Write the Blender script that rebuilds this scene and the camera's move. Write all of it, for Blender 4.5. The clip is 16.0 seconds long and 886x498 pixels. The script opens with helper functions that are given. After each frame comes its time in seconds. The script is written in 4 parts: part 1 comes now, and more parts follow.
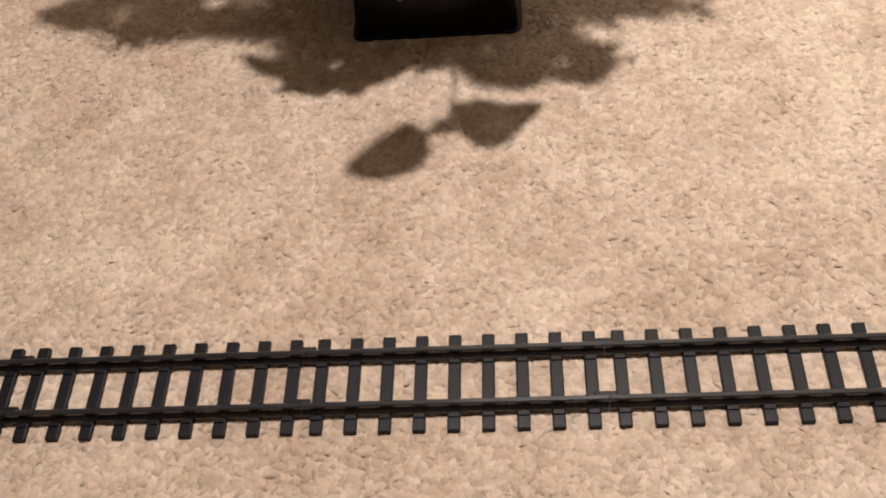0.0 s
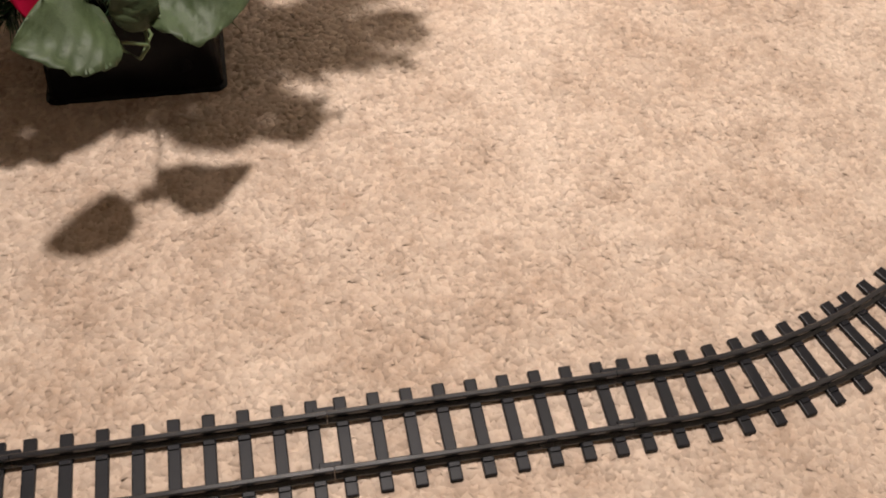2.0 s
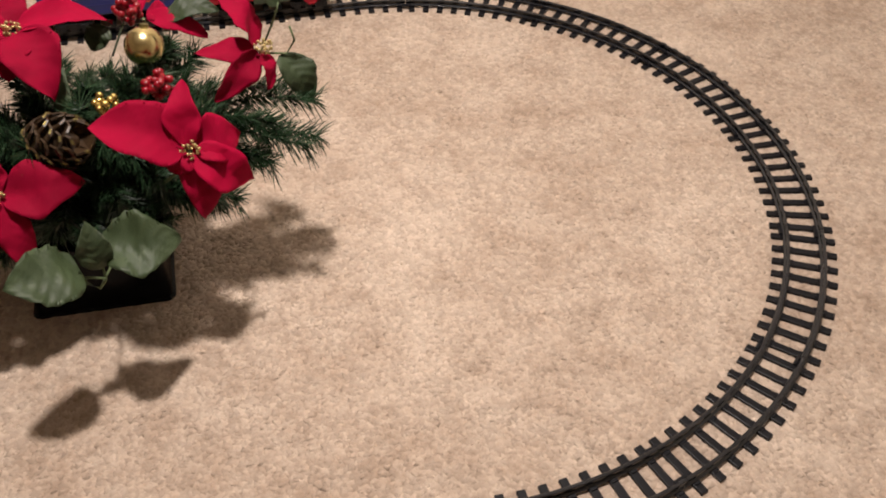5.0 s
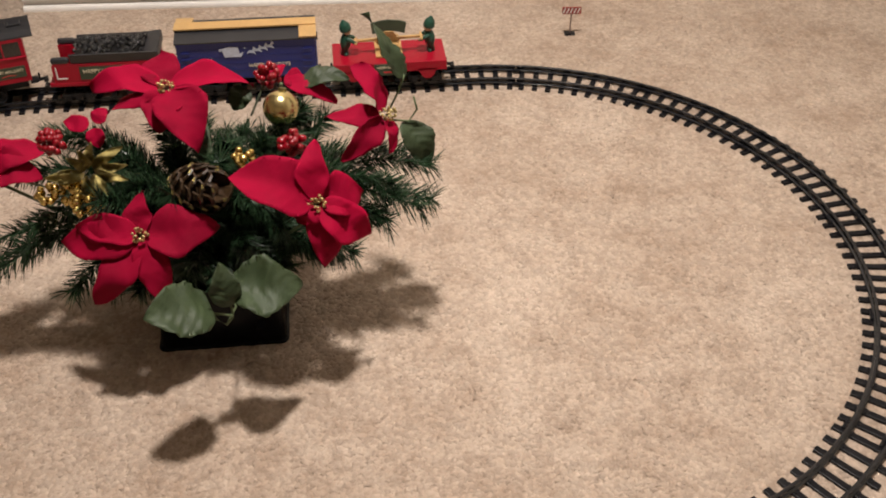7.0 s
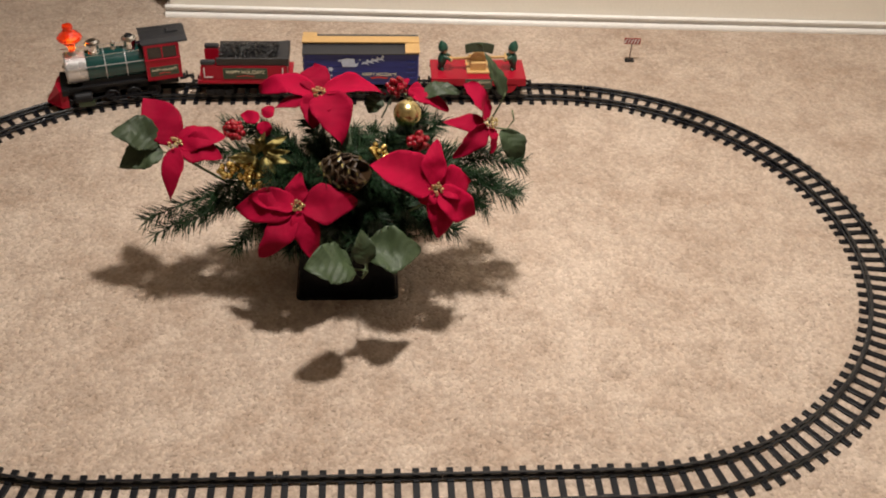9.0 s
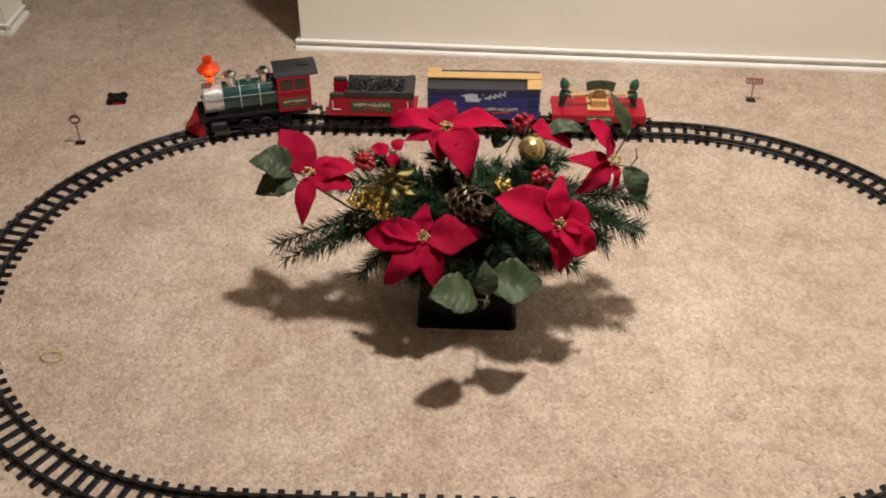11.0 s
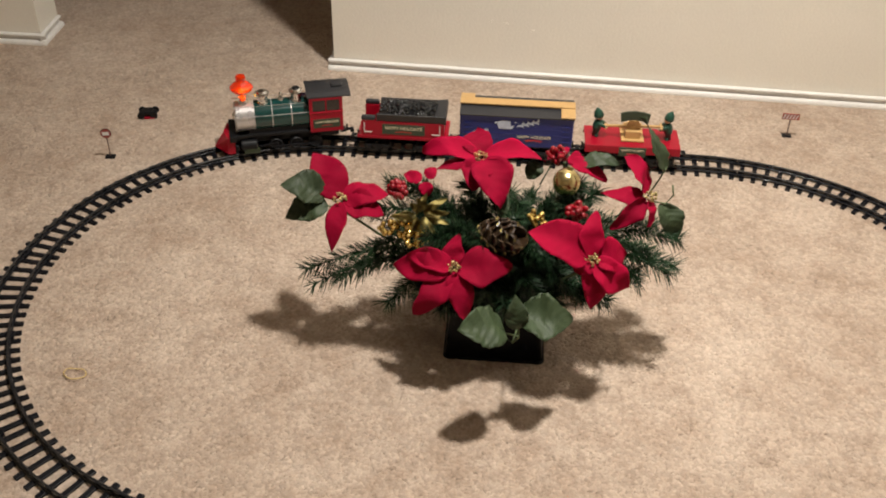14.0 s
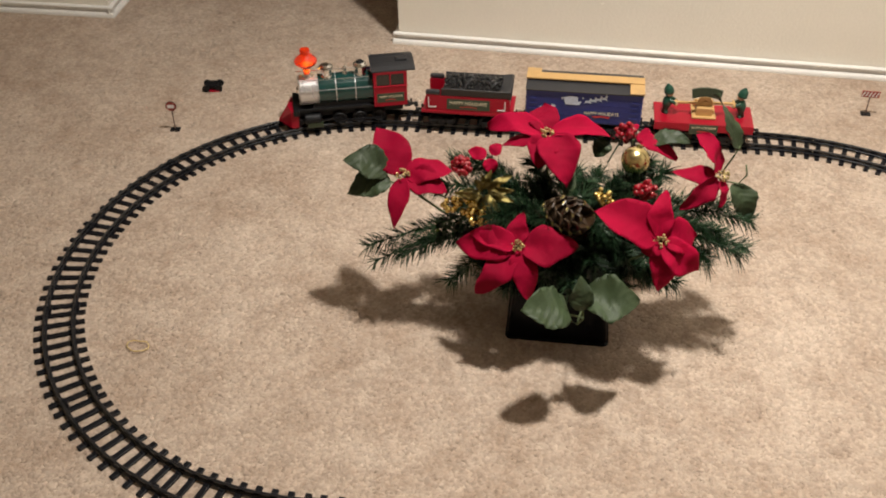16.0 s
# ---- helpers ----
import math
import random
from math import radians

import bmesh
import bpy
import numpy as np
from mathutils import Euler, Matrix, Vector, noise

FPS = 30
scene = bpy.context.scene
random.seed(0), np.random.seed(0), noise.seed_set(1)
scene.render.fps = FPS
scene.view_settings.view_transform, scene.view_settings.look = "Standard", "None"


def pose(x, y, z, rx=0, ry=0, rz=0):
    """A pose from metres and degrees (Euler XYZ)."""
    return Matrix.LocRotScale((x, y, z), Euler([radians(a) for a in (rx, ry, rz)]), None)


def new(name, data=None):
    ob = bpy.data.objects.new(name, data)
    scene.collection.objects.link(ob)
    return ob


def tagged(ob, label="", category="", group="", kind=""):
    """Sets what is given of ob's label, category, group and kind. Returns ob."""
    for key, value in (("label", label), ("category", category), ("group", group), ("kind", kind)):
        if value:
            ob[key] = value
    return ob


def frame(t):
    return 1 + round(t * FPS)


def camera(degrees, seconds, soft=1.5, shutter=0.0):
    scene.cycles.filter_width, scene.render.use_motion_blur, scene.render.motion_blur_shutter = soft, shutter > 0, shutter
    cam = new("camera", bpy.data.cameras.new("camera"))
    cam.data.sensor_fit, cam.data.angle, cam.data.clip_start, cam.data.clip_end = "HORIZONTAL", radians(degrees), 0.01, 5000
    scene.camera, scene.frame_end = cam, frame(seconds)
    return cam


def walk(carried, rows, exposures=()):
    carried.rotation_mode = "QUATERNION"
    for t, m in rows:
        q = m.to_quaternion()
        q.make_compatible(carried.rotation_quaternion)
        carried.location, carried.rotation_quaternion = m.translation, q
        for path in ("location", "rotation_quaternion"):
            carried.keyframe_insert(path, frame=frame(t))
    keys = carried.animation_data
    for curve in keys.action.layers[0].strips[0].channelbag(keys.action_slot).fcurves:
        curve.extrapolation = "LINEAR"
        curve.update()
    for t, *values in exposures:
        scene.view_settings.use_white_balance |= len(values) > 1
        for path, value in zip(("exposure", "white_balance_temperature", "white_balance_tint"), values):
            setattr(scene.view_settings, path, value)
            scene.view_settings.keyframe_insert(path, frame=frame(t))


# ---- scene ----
cam = camera(46.135, 16.0, soft=1.9)
PATH = [
    (0, 0.0481, -0.9068, 0.6698, 37.919, 5.024, 1.138),
    (0.5, 0.0482, -0.8964, 0.6610, 38.296, 2.497, -0.277),
    (1, 0.0495, -0.8896, 0.6679, 37.492, 1.736, -1.037),
    (1.5, 0.0776, -0.8662, 0.6944, 36.380, 1.167, -5.986),
    (2, 0.0808, -0.8682, 0.6956, 37.989, -3.056, -10.652),
    (2.5, 0.1692, -0.8729, 0.7075, 38.324, -0.616, -8.649),
    (3, 0.1891, -0.8853, 0.7138, 41.109, 0.011, -10.472),
    (3.5, 0.1970, -0.8949, 0.7211, 41.562, 1.032, -10.655),
    (4, 0.2230, -0.9377, 0.7556, 42.559, 1.856, -10.711),
    (4.2, 0.2122, -1.0114, 0.8562, 43.775, 0.448, -12.396),
    (6.5, 0.1346, -1.0458, 0.9402, 48.861, -2.666, -9.201),
    (7, 0.1305, -1.1013, 0.9530, 50.468, -0.410, -6.619),
    (7.5, 0.0617, -1.3355, 1.1246, 50.914, -2.531, -8.718),
    (8, 0.0510, -1.3440, 1.1464, 49.733, -1.195, -6.700),
    (8.5, 0.0295, -1.3620, 1.1416, 50.045, -1.742, -4.575),
    (11, -0.0199, -1.4083, 1.1647, 52.220, -0.058, 2.312),
    (11.5, -0.0372, -1.4020, 1.1773, 51.948, -0.160, 5.515),
    (12, -0.0459, -1.3919, 1.1725, 52.256, -0.303, 6.743),
    (12.5, -0.0478, -1.3846, 1.1719, 52.322, -0.321, 6.894),
    (13, -0.0455, -1.3820, 1.1717, 52.186, -0.724, 6.098),
    (13.5, -0.0428, -1.3804, 1.1715, 52.646, -0.771, 5.266),
    (14, -0.0401, -1.3774, 1.1715, 52.996, -1.055, 4.362),
    (14.5, -0.0430, -1.3694, 1.1729, 52.878, 0.041, 6.632),
    (15, -0.0449, -1.3564, 1.1700, 52.796, 0.354, 7.891),
    (15.5, -0.0473, -1.3412, 1.1680, 51.609, -0.324, 7.644),
    (16, -0.0444, -1.3525, 1.1577, 51.602, 0.345, 7.593),
]
walk(cam, [(t, pose(x, y, z, rx, ry, rz)) for t, x, y, z, rx, ry, rz in PATH],
     exposures=[(0.0, -0.18, 6750, 15), (1.0, -0.20, 6750, 16), (4.2, -0.27, 6750, 17), (6.3, -0.44, 6720, 15), (8.7, -0.34, 6640, 12), (11.0, -0.27, 6600, 10), (12.5, -0.25, 6600, 9), (16.0, -0.24, 6600, 9)])

# ---- light: one warm ceiling lamp ----
world = bpy.data.worlds.new("world")
scene.world = world
world.use_nodes = True
world.node_tree.nodes["Background"].inputs[0].default_value = (0.9, 0.85, 0.8, 1)
world.node_tree.nodes["Background"].inputs[1].default_value = 0.02


def lamp(name, place, power, size, colour):
    """A flush round ceiling fitting that shines downwards."""
    data = bpy.data.lights.new(name, "AREA")
    data.shape, data.size, data.energy, data.color = "DISK", size, power, colour
    ob = new(name, data)
    ob.location = place
    return ob


lamp("ceiling_lamp_light", (0.23, -0.03, 2.40), 29, 0.15, (1.0, 0.955, 0.90)).data.spread = math.radians(112)
globe = bpy.data.lights.new("ceiling_globe_light", "POINT")      # the sideways glow of the same fitting
globe.energy, globe.shadow_soft_size, globe.color = 20, 0.048, (1.0, 0.955, 0.90)
new("ceiling_globe_light", globe).location = (0.23, -0.03, 2.34)


# ---- materials ----
def mat(name, base, rough=0.5, metal=0.0, var=0.12, scale=60.0, fine=400.0, bump=0.15, depth=0.0006, island=0.0, obj=0.0, coat=0.0, sheen=0.0, spec=0.5):
    m = bpy.data.materials.new(name)
    m.use_nodes = True
    nt = m.node_tree
    n, l = nt.nodes, nt.links
    b = n["Principled BSDF"]
    tc = n.new("ShaderNodeTexCoord")
    n1 = n.new("ShaderNodeTexNoise")
    n1.inputs["Scale"].default_value = scale
    n1.inputs["Detail"].default_value = 4
    n2 = n.new("ShaderNodeTexNoise")
    n2.inputs["Scale"].default_value = fine
    n2.inputs["Detail"].default_value = 3
    l.new(tc.outputs["Object"], n1.inputs["Vector"])
    l.new(tc.outputs["Object"], n2.inputs["Vector"])
    add = n.new("ShaderNodeMath")
    add.operation = "ADD"
    l.new(n1.outputs[0], add.inputs[0])
    l.new(n2.outputs[0], add.inputs[1])
    mr = n.new("ShaderNodeMapRange")
    mr.inputs["From Min"].default_value, mr.inputs["From Max"].default_value = 0.6, 1.4
    mr.inputs["To Min"].default_value, mr.inputs["To Max"].default_value = 1 - var, 1 + var
    l.new(add.outputs[0], mr.inputs["Value"])
    last = mr.outputs[0]
    for amount, node, socket in ((island, "ShaderNodeNewGeometry", "Random Per Island"), (obj, "ShaderNodeObjectInfo", "Random")):
        if amount:
            g = n.new(node)
            r = n.new("ShaderNodeMapRange")
            r.inputs["To Min"].default_value, r.inputs["To Max"].default_value = 1 - amount, 1 + amount
            l.new(g.outputs[socket], r.inputs["Value"])
            mu = n.new("ShaderNodeMath")
            mu.operation = "MULTIPLY"
            l.new(last, mu.inputs[0])
            l.new(r.outputs[0], mu.inputs[1])
            last = mu.outputs[0]
    mix = n.new("ShaderNodeVectorMath")
    mix.operation = "SCALE"
    mix.inputs[0].default_value = base
    l.new(last, mix.inputs["Scale"])
    l.new(mix.outputs[0], b.inputs["Base Color"])
    rr = n.new("ShaderNodeMapRange")
    rr.inputs["To Min"].default_value, rr.inputs["To Max"].default_value = max(rough - 0.1, 0.03), min(rough + 0.1, 1)
    l.new(n1.outputs[0], rr.inputs["Value"])
    l.new(rr.outputs[0], b.inputs["Roughness"])
    b.inputs["Metallic"].default_value = metal
    b.inputs["Coat Weight"].default_value = coat
    b.inputs["Sheen Weight"].default_value = sheen
    b.inputs["Specular IOR Level"].default_value = spec
    if bump:
        bp = n.new("ShaderNodeBump")
        bp.inputs["Strength"].default_value = bump
        bp.inputs["Distance"].default_value = depth
        l.new(n2.outputs[0], bp.inputs["Height"])
        l.new(bp.outputs[0], b.inputs["Normal"])
    return m


def pile_material(name, light, tan, rough=0.95):
    """Cut pile: tufts between a pale and a tan yarn, brushed in soft patches, every tuft a little different."""
    m = bpy.data.materials.new(name)
    m.use_nodes = True
    n, l = m.node_tree.nodes, m.node_tree.links
    b = n["Principled BSDF"]
    tc, geo = n.new("ShaderNodeTexCoord"), n.new("ShaderNodeNewGeometry")
    total = None
    for scale, share in ((4.0, 0.76), (17.0, 0.62), (60.0, 0.42), (200.0, 0.45)):
        tex = n.new("ShaderNodeTexNoise")
        tex.inputs["Scale"].default_value, tex.inputs["Detail"].default_value = scale, 3
        l.new(tc.outputs["Object"], tex.inputs["Vector"])
        mul = n.new("ShaderNodeMath")
        mul.operation = "MULTIPLY_ADD"
        mul.inputs[1].default_value = share
        mul.inputs[2].default_value = 0.0
        l.new(tex.outputs[0], mul.inputs[0])
        if total is not None:
            l.new(total, mul.inputs[2])
        total = mul.outputs[0]
    spread = n.new("ShaderNodeMapRange")
    spread.inputs["From Min"].default_value, spread.inputs["From Max"].default_value = 0.88, 1.37
    l.new(total, spread.inputs["Value"])
    mix = n.new("ShaderNodeMix")
    mix.data_type = "RGBA"
    mix.inputs["A"].default_value, mix.inputs["B"].default_value = (*tan, 1), (*light, 1)
    l.new(spread.outputs[0], mix.inputs["Factor"])
    tuft = n.new("ShaderNodeMapRange")
    tuft.inputs["To Min"].default_value, tuft.inputs["To Max"].default_value = 0.85, 1.15
    l.new(geo.outputs["Random Per Island"], tuft.inputs["Value"])
    out = n.new("ShaderNodeVectorMath")
    out.operation = "SCALE"
    l.new(mix.outputs["Result"], out.inputs[0])
    l.new(tuft.outputs[0], out.inputs["Scale"])
    l.new(out.outputs[0], b.inputs["Base Color"])
    b.inputs["Roughness"].default_value = rough
    b.inputs["Specular IOR Level"].default_value = 0.12
    b.inputs["Sheen Weight"].default_value = 0.05
    return m


M_pile = pile_material("carpet_pile", (0.53, 0.428, 0.343), (0.375, 0.278, 0.208))
M_carpet = mat("carpet", (0.40, 0.305, 0.232), 0.95, var=0.22, scale=14, fine=260, bump=0.4, depth=0.003)
M_wall = mat("wall_paint", (0.92, 0.875, 0.775), 0.6, var=0.03, scale=6, fine=160, bump=0.35, depth=0.002)
# paint of the out-of-view walls, its tone set for the light they bounce
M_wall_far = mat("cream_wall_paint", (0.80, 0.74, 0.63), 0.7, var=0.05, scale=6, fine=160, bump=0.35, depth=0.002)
M_ball = mat("gold_ball", (0.72, 0.58, 0.28), 0.24, metal=1.0, var=0.06, scale=60, bump=0.05)
M_ceil = mat("ceiling_paint", (0.70, 0.66, 0.60), 0.8, var=0.03, scale=8, fine=120, bump=0.3, depth=0.002)
M_trim = mat("trim_paint", (0.86, 0.84, 0.80), 0.35, var=0.05, scale=20, fine=90, bump=0.1)
M_door = mat("door_paint", (0.74, 0.70, 0.64), 0.4, var=0.03, scale=14, fine=90, bump=0.1)
M_gap = mat("dark_gap", (0.10, 0.075, 0.055), 0.8, var=0.2)
M_black = mat("black_plastic", (0.006, 0.006, 0.008), 0.42, var=0.25, bump=0.12, obj=0.15, spec=0.2)
M_rail = mat("rail_plastic", (0.012, 0.012, 0.014), 0.24, var=0.3, scale=30, bump=0.06, spec=0.55)
M_chassis = mat("chassis_plastic", (0.006, 0.006, 0.007), 0.5, var=0.3, spec=0.3)
M_roof = mat("dark_grey_plastic", (0.022, 0.022, 0.025), 0.42, var=0.15, bump=0.1)
M_red = mat("red_plastic", (0.34, 0.003, 0.018), 0.34, var=0.08, scale=40, bump=0.06, spec=0.3)
M_green = mat("green_plastic", (0.008, 0.052, 0.047), 0.18, var=0.12, scale=40, bump=0.04, coat=0.4)
M_silver = mat("silver_plastic", (0.66, 0.65, 0.65), 0.28, metal=0.6, var=0.08, scale=50, bump=0.05)
M_chrome = mat("chrome", (0.78, 0.75, 0.72), 0.12, metal=1.0, var=0.06, scale=80, bump=0.05)
M_blue = mat("blue_plastic", (0.010, 0.020, 0.16), 0.38, var=0.1, scale=40, bump=0.06)
M_tan = mat("tan_plastic", (0.56, 0.34, 0.13), 0.45, var=0.12, scale=50, bump=0.08)
M_plate = mat("nameplate", (0.035, 0.055, 0.03), 0.45, var=0.25, scale=120)
M_print = mat("printed_cream", (0.74, 0.67, 0.48), 0.5, var=0.1, scale=120, bump=0)
M_white = mat("white_print", (0.75, 0.74, 0.72), 0.5, var=0.06, bump=0)
M_silverprint = mat("silver_print", (0.50, 0.56, 0.68), 0.45, var=0.2, scale=160, bump=0)
M_redprint = mat("red_print", (0.5, 0.03, 0.03), 0.5, var=0.1, bump=0)
M_pane = mat("dark_window", (0.035, 0.03, 0.025), 0.15, var=0.4, scale=70, bump=0)
M_coal = mat("coal", (0.016, 0.016, 0.017), 0.16, var=0.3, scale=200, fine=900, bump=0.5, depth=0.001, island=0.4)
M_petal = mat("poinsettia_cloth", (0.285, 0.0008, 0.024), 0.8, var=0.2, scale=35, fine=1400, bump=0.3, depth=0.0004, obj=0.2, spec=0.12)
M_leaf = mat("cloth_leaf", (0.036, 0.054, 0.023), 0.55, spec=0.35, var=0.35, scale=45, fine=900, bump=0.3, obj=0.2)
M_needle = mat("pine_needle", (0.021, 0.046, 0.021), 0.27, var=0.3, scale=50, bump=0, island=0.45)
M_stem = mat("stem", (0.10, 0.14, 0.06), 0.6, var=0.2)
M_twig = mat("pine_stem", (0.035, 0.045, 0.02), 0.7, var=0.3)
M_gold = mat("gold_ornament", (0.68, 0.50, 0.17), 0.16, metal=1.0, var=0.1, scale=100, bump=0.1)
M_stamen = mat("stamen_gold", (0.52, 0.42, 0.19), 0.3, metal=0.7, var=0.2, scale=200, bump=0.1, island=0.3)
M_goldleaf = mat("gold_glitter", (0.21, 0.17, 0.06), 0.45, metal=0.9, var=0.4, scale=300, fine=1500, bump=0.7)
M_berry = mat("red_berry", (0.20, 0.002, 0.008), 0.26, var=0.15, scale=90, bump=0.05, coat=0.1, island=0.2)
M_cone = mat("pine_cone", (0.045, 0.025, 0.012), 0.32, var=0.4, scale=90, island=0.3)
M_pot = mat("black_pot", (0.0025, 0.0025, 0.0035), 0.24, var=0.3, scale=30, bump=0.05, spec=0.12)
M_elf = mat("elf_green", (0.012, 0.065, 0.04), 0.35, var=0.2, scale=90)
M_tanface = mat("tan_figurine", (0.42, 0.24, 0.15), 0.5, var=0.1)
M_signback = mat("sign_purple", (0.05, 0.02, 0.055), 0.4, var=0.3, scale=90)
M_signred = mat("sign_red", (0.30, 0.045, 0.035), 0.45, var=0.15, scale=90)
M_post = mat("sign_post", (0.16, 0.10, 0.08), 0.5, var=0.2)
M_band = mat("rubber_band", (0.60, 0.43, 0.17), 0.5, var=0.12, bump=0.05)


def glow_plastic(name, colour, emit):
    m = mat(name, colour, 0.12, var=0.05, bump=0.05, coat=0.3)
    b = m.node_tree.nodes["Principled BSDF"]
    b.inputs["Transmission Weight"].default_value = 0.25
    b.inputs["Emission Color"].default_value = (*colour, 1)
    b.inputs["Emission Strength"].default_value = emit
    return m


M_lantern = glow_plastic("lit_lantern_plastic", (0.66, 0.035, 0.004), 0.05)
M_bulb = glow_plastic("lit_bulb", (1.0, 0.52, 0.06), 9.0)


# ---- building helpers ----
def thing(name, label, category, group="", m=None, kind=""):
    ob = new(name)
    if m is not None:
        ob.matrix_basis = m
    return tagged(ob, label, category, group, kind)


def part(name, bm, material, parent, label="", smooth=False, m=None):
    me = bpy.data.meshes.new(name)
    bmesh.ops.recalc_face_normals(bm, faces=bm.faces)
    bm.to_mesh(me)
    bm.free()
    for mm in material if isinstance(material, (list, tuple)) else [material]:
        me.materials.append(mm)
    if smooth:
        me.polygons.foreach_set("use_smooth", [True] * len(me.polygons))
    ob = new(name, me)
    ob.parent = parent
    if m is not None:
        ob.matrix_basis = m
    return tagged(ob, label)


def again(ob, parent, m):
    """One more part on the same mesh."""
    c = new(ob.name.split(".")[0], ob.data)
    c.parent, c.matrix_basis = parent, m
    return tagged(c, ob.get("label", ""))


def add_box(bm, size, at=(0, 0, 0), bevel=0.0, rot=None, mat_index=0):
    m = Matrix.Translation(at) @ (rot or Matrix()) @ Matrix.Diagonal((*size, 1))
    r = bmesh.ops.create_cube(bm, size=1.0, matrix=m)
    faces = set(f for v in r["verts"] for f in v.link_faces)
    for f in faces:
        f.material_index = mat_index
    if bevel:
        edges = list(set(e for v in r["verts"] for e in v.link_edges))
        bmesh.ops.bevel(bm, geom=edges, offset=bevel, segments=2, affect="EDGES", profile=0.5)
    return bm


def box(size, at=(0, 0, 0), bevel=0.0, rot=None):
    return add_box(bmesh.new(), size, at, bevel, rot)


def add_lathe(bm, profile, seg=20, m=Matrix(), mat_index=0):
    rings = []
    for r, z in profile:
        if r < 1e-6:
            rings.append([bm.verts.new(m @ Vector((0, 0, z)))])
        else:
            rings.append([bm.verts.new(m @ Vector((r * math.cos(2 * math.pi * i / seg), r * math.sin(2 * math.pi * i / seg), z))) for i in range(seg)])
    for a, b in zip(rings, rings[1:]):
        for i in range(seg):
            j = (i + 1) % seg
            q = [a[0]] if len(a) == 1 else [a[i], a[j]]
            q += [b[0]] if len(b) == 1 else [b[j], b[i]]
            if len(q) > 2:
                bm.faces.new(q).material_index = mat_index
    return bm


def lathe(profile, seg=20, m=Matrix()):
    return add_lathe(bmesh.new(), profile, seg, m)


def add_tube(bm, pts, radii, seg=6):
    rings = []
    for i, p in enumerate(pts):
        p = Vector(p)
        d = (Vector(pts[min(i + 1, len(pts) - 1)]) - Vector(pts[max(i - 1, 0)])).normalized()
        a = d.orthogonal().normalized()
        b = d.cross(a)
        r = radii[i] if isinstance(radii, (list, tuple)) else radii
        rings.append([bm.verts.new(p + r * (math.cos(2 * math.pi * k / seg) * a + math.sin(2 * math.pi * k / seg) * b)) for k in range(seg)])
    for a, b in zip(rings, rings[1:]):
        for i in range(seg):
            j = (i + 1) % seg
            bm.faces.new((a[i], a[j], b[j], b[i]))
    bm.faces.new(rings[0][::-1])
    bm.faces.new(rings[-1])
    return bm


def tube(pts, radii, seg=6):
    return add_tube(bmesh.new(), pts, radii, seg)


def extrude(outline, thick, m=Matrix()):
    """A flat outline in x, y given a thickness in z."""
    bm = bmesh.new()
    lo = [bm.verts.new(m @ Vector((x, y, 0))) for x, y in outline]
    hi = [bm.verts.new(m @ Vector((x, y, thick))) for x, y in outline]
    bm.faces.new(lo[::-1])
    bm.faces.new(hi)
    for i in range(len(lo)):
        j = (i + 1) % len(lo)
        bm.faces.new((lo[i], lo[j], hi[j], hi[i]))
    return bm


def lettering(text, width, material, parent, m, label=""):
    cu = bpy.data.curves.new("lettering", "FONT")
    cu.body, cu.align_x, cu.align_y, cu.extrude, cu.resolution_u = text, "CENTER", "CENTER", 0.01, 2
    tmp = bpy.data.objects.new("lettering_source", cu)
    scene.collection.objects.link(tmp)
    bpy.context.view_layer.update()
    me = bpy.data.meshes.new_from_object(tmp.evaluated_get(bpy.context.evaluated_depsgraph_get()))
    bpy.data.objects.remove(tmp)
    xs = [v.co.x for v in me.vertices]
    k = width / (max(xs) - min(xs))
    me.transform(Matrix.Diagonal((k, k * 1.15, 0.04, 1)))
    me.materials.clear()
    me.materials.append(material)
    ob = new("lettering", me)
    ob.parent, ob.matrix_basis = parent, m
    return tagged(ob, label)


LYING = pose(0, 0, 0, 0, 90, 0)     # turns a lathe's axis along x
ACROSS = pose(0, 0, 0, 90, 0, 0)    # along y

# ---- room ----
def slab(name, x0, x1, y0, y1, z0, z1, material, label, category, bevel=0.0):
    ob = part(name, box((x1 - x0, y1 - y0, z1 - z0), bevel=bevel), material, None, m=pose((x0 + x1) / 2, (y0 + y1) / 2, (z0 + z1) / 2))
    return tagged(ob, label, category, kind="structure")


WX, WY = -0.4534, 0.8715        # corner of the back wall
TURN = pose(WX, WY, 0, 0, 0, -2.32)
floor = slab("floor", -3.0, 1.54, -3.2, 3.2, -0.06, -0.001, M_carpet, "beige cut-pile carpet floor", "carpet")
slab("ceiling", -3.0, 1.54, -3.2, 3.2, 2.44, 2.54, M_ceil, "plain off-white painted ceiling", "ceiling")
wall = part("wall_north", box((1.875, 0.12, 2.439), (0.9375, 0.06, 1.2195)), M_wall, None, m=TURN)
tagged(wall, "cream painted wall with fine orange-peel texture", "wall", kind="structure")
for k, (along, high, turn) in enumerate(((0.470, 0.132, 35), (0.409, 0.147, -20), (0.374, 0.150, 80))):
    scuff = lathe([(0, 0), (0.0016, 0.0002), (0.0011, 0.0009), (0, 0.0007)], 10, pose(along, 0.0001, high, 90, 0, 0) @ pose(0, 0, 0, 0, 0, turn) @ Matrix.Diagonal((3.2, 1, 1, 1)))
    part("scuff", scuff, M_wall, wall, "small raised plaster scuff", smooth=True)
slab("wall_northwest", -3.0, -1.195, 0.922, 1.034, 0, 2.439, M_wall, "cream painted wall ending at the hallway opening", "wall")
slab("wall_hall_side", -2.11, -2.0, 1.036, 2.95, 0, 2.439, M_wall, "cream painted hallway wall in shade", "wall")
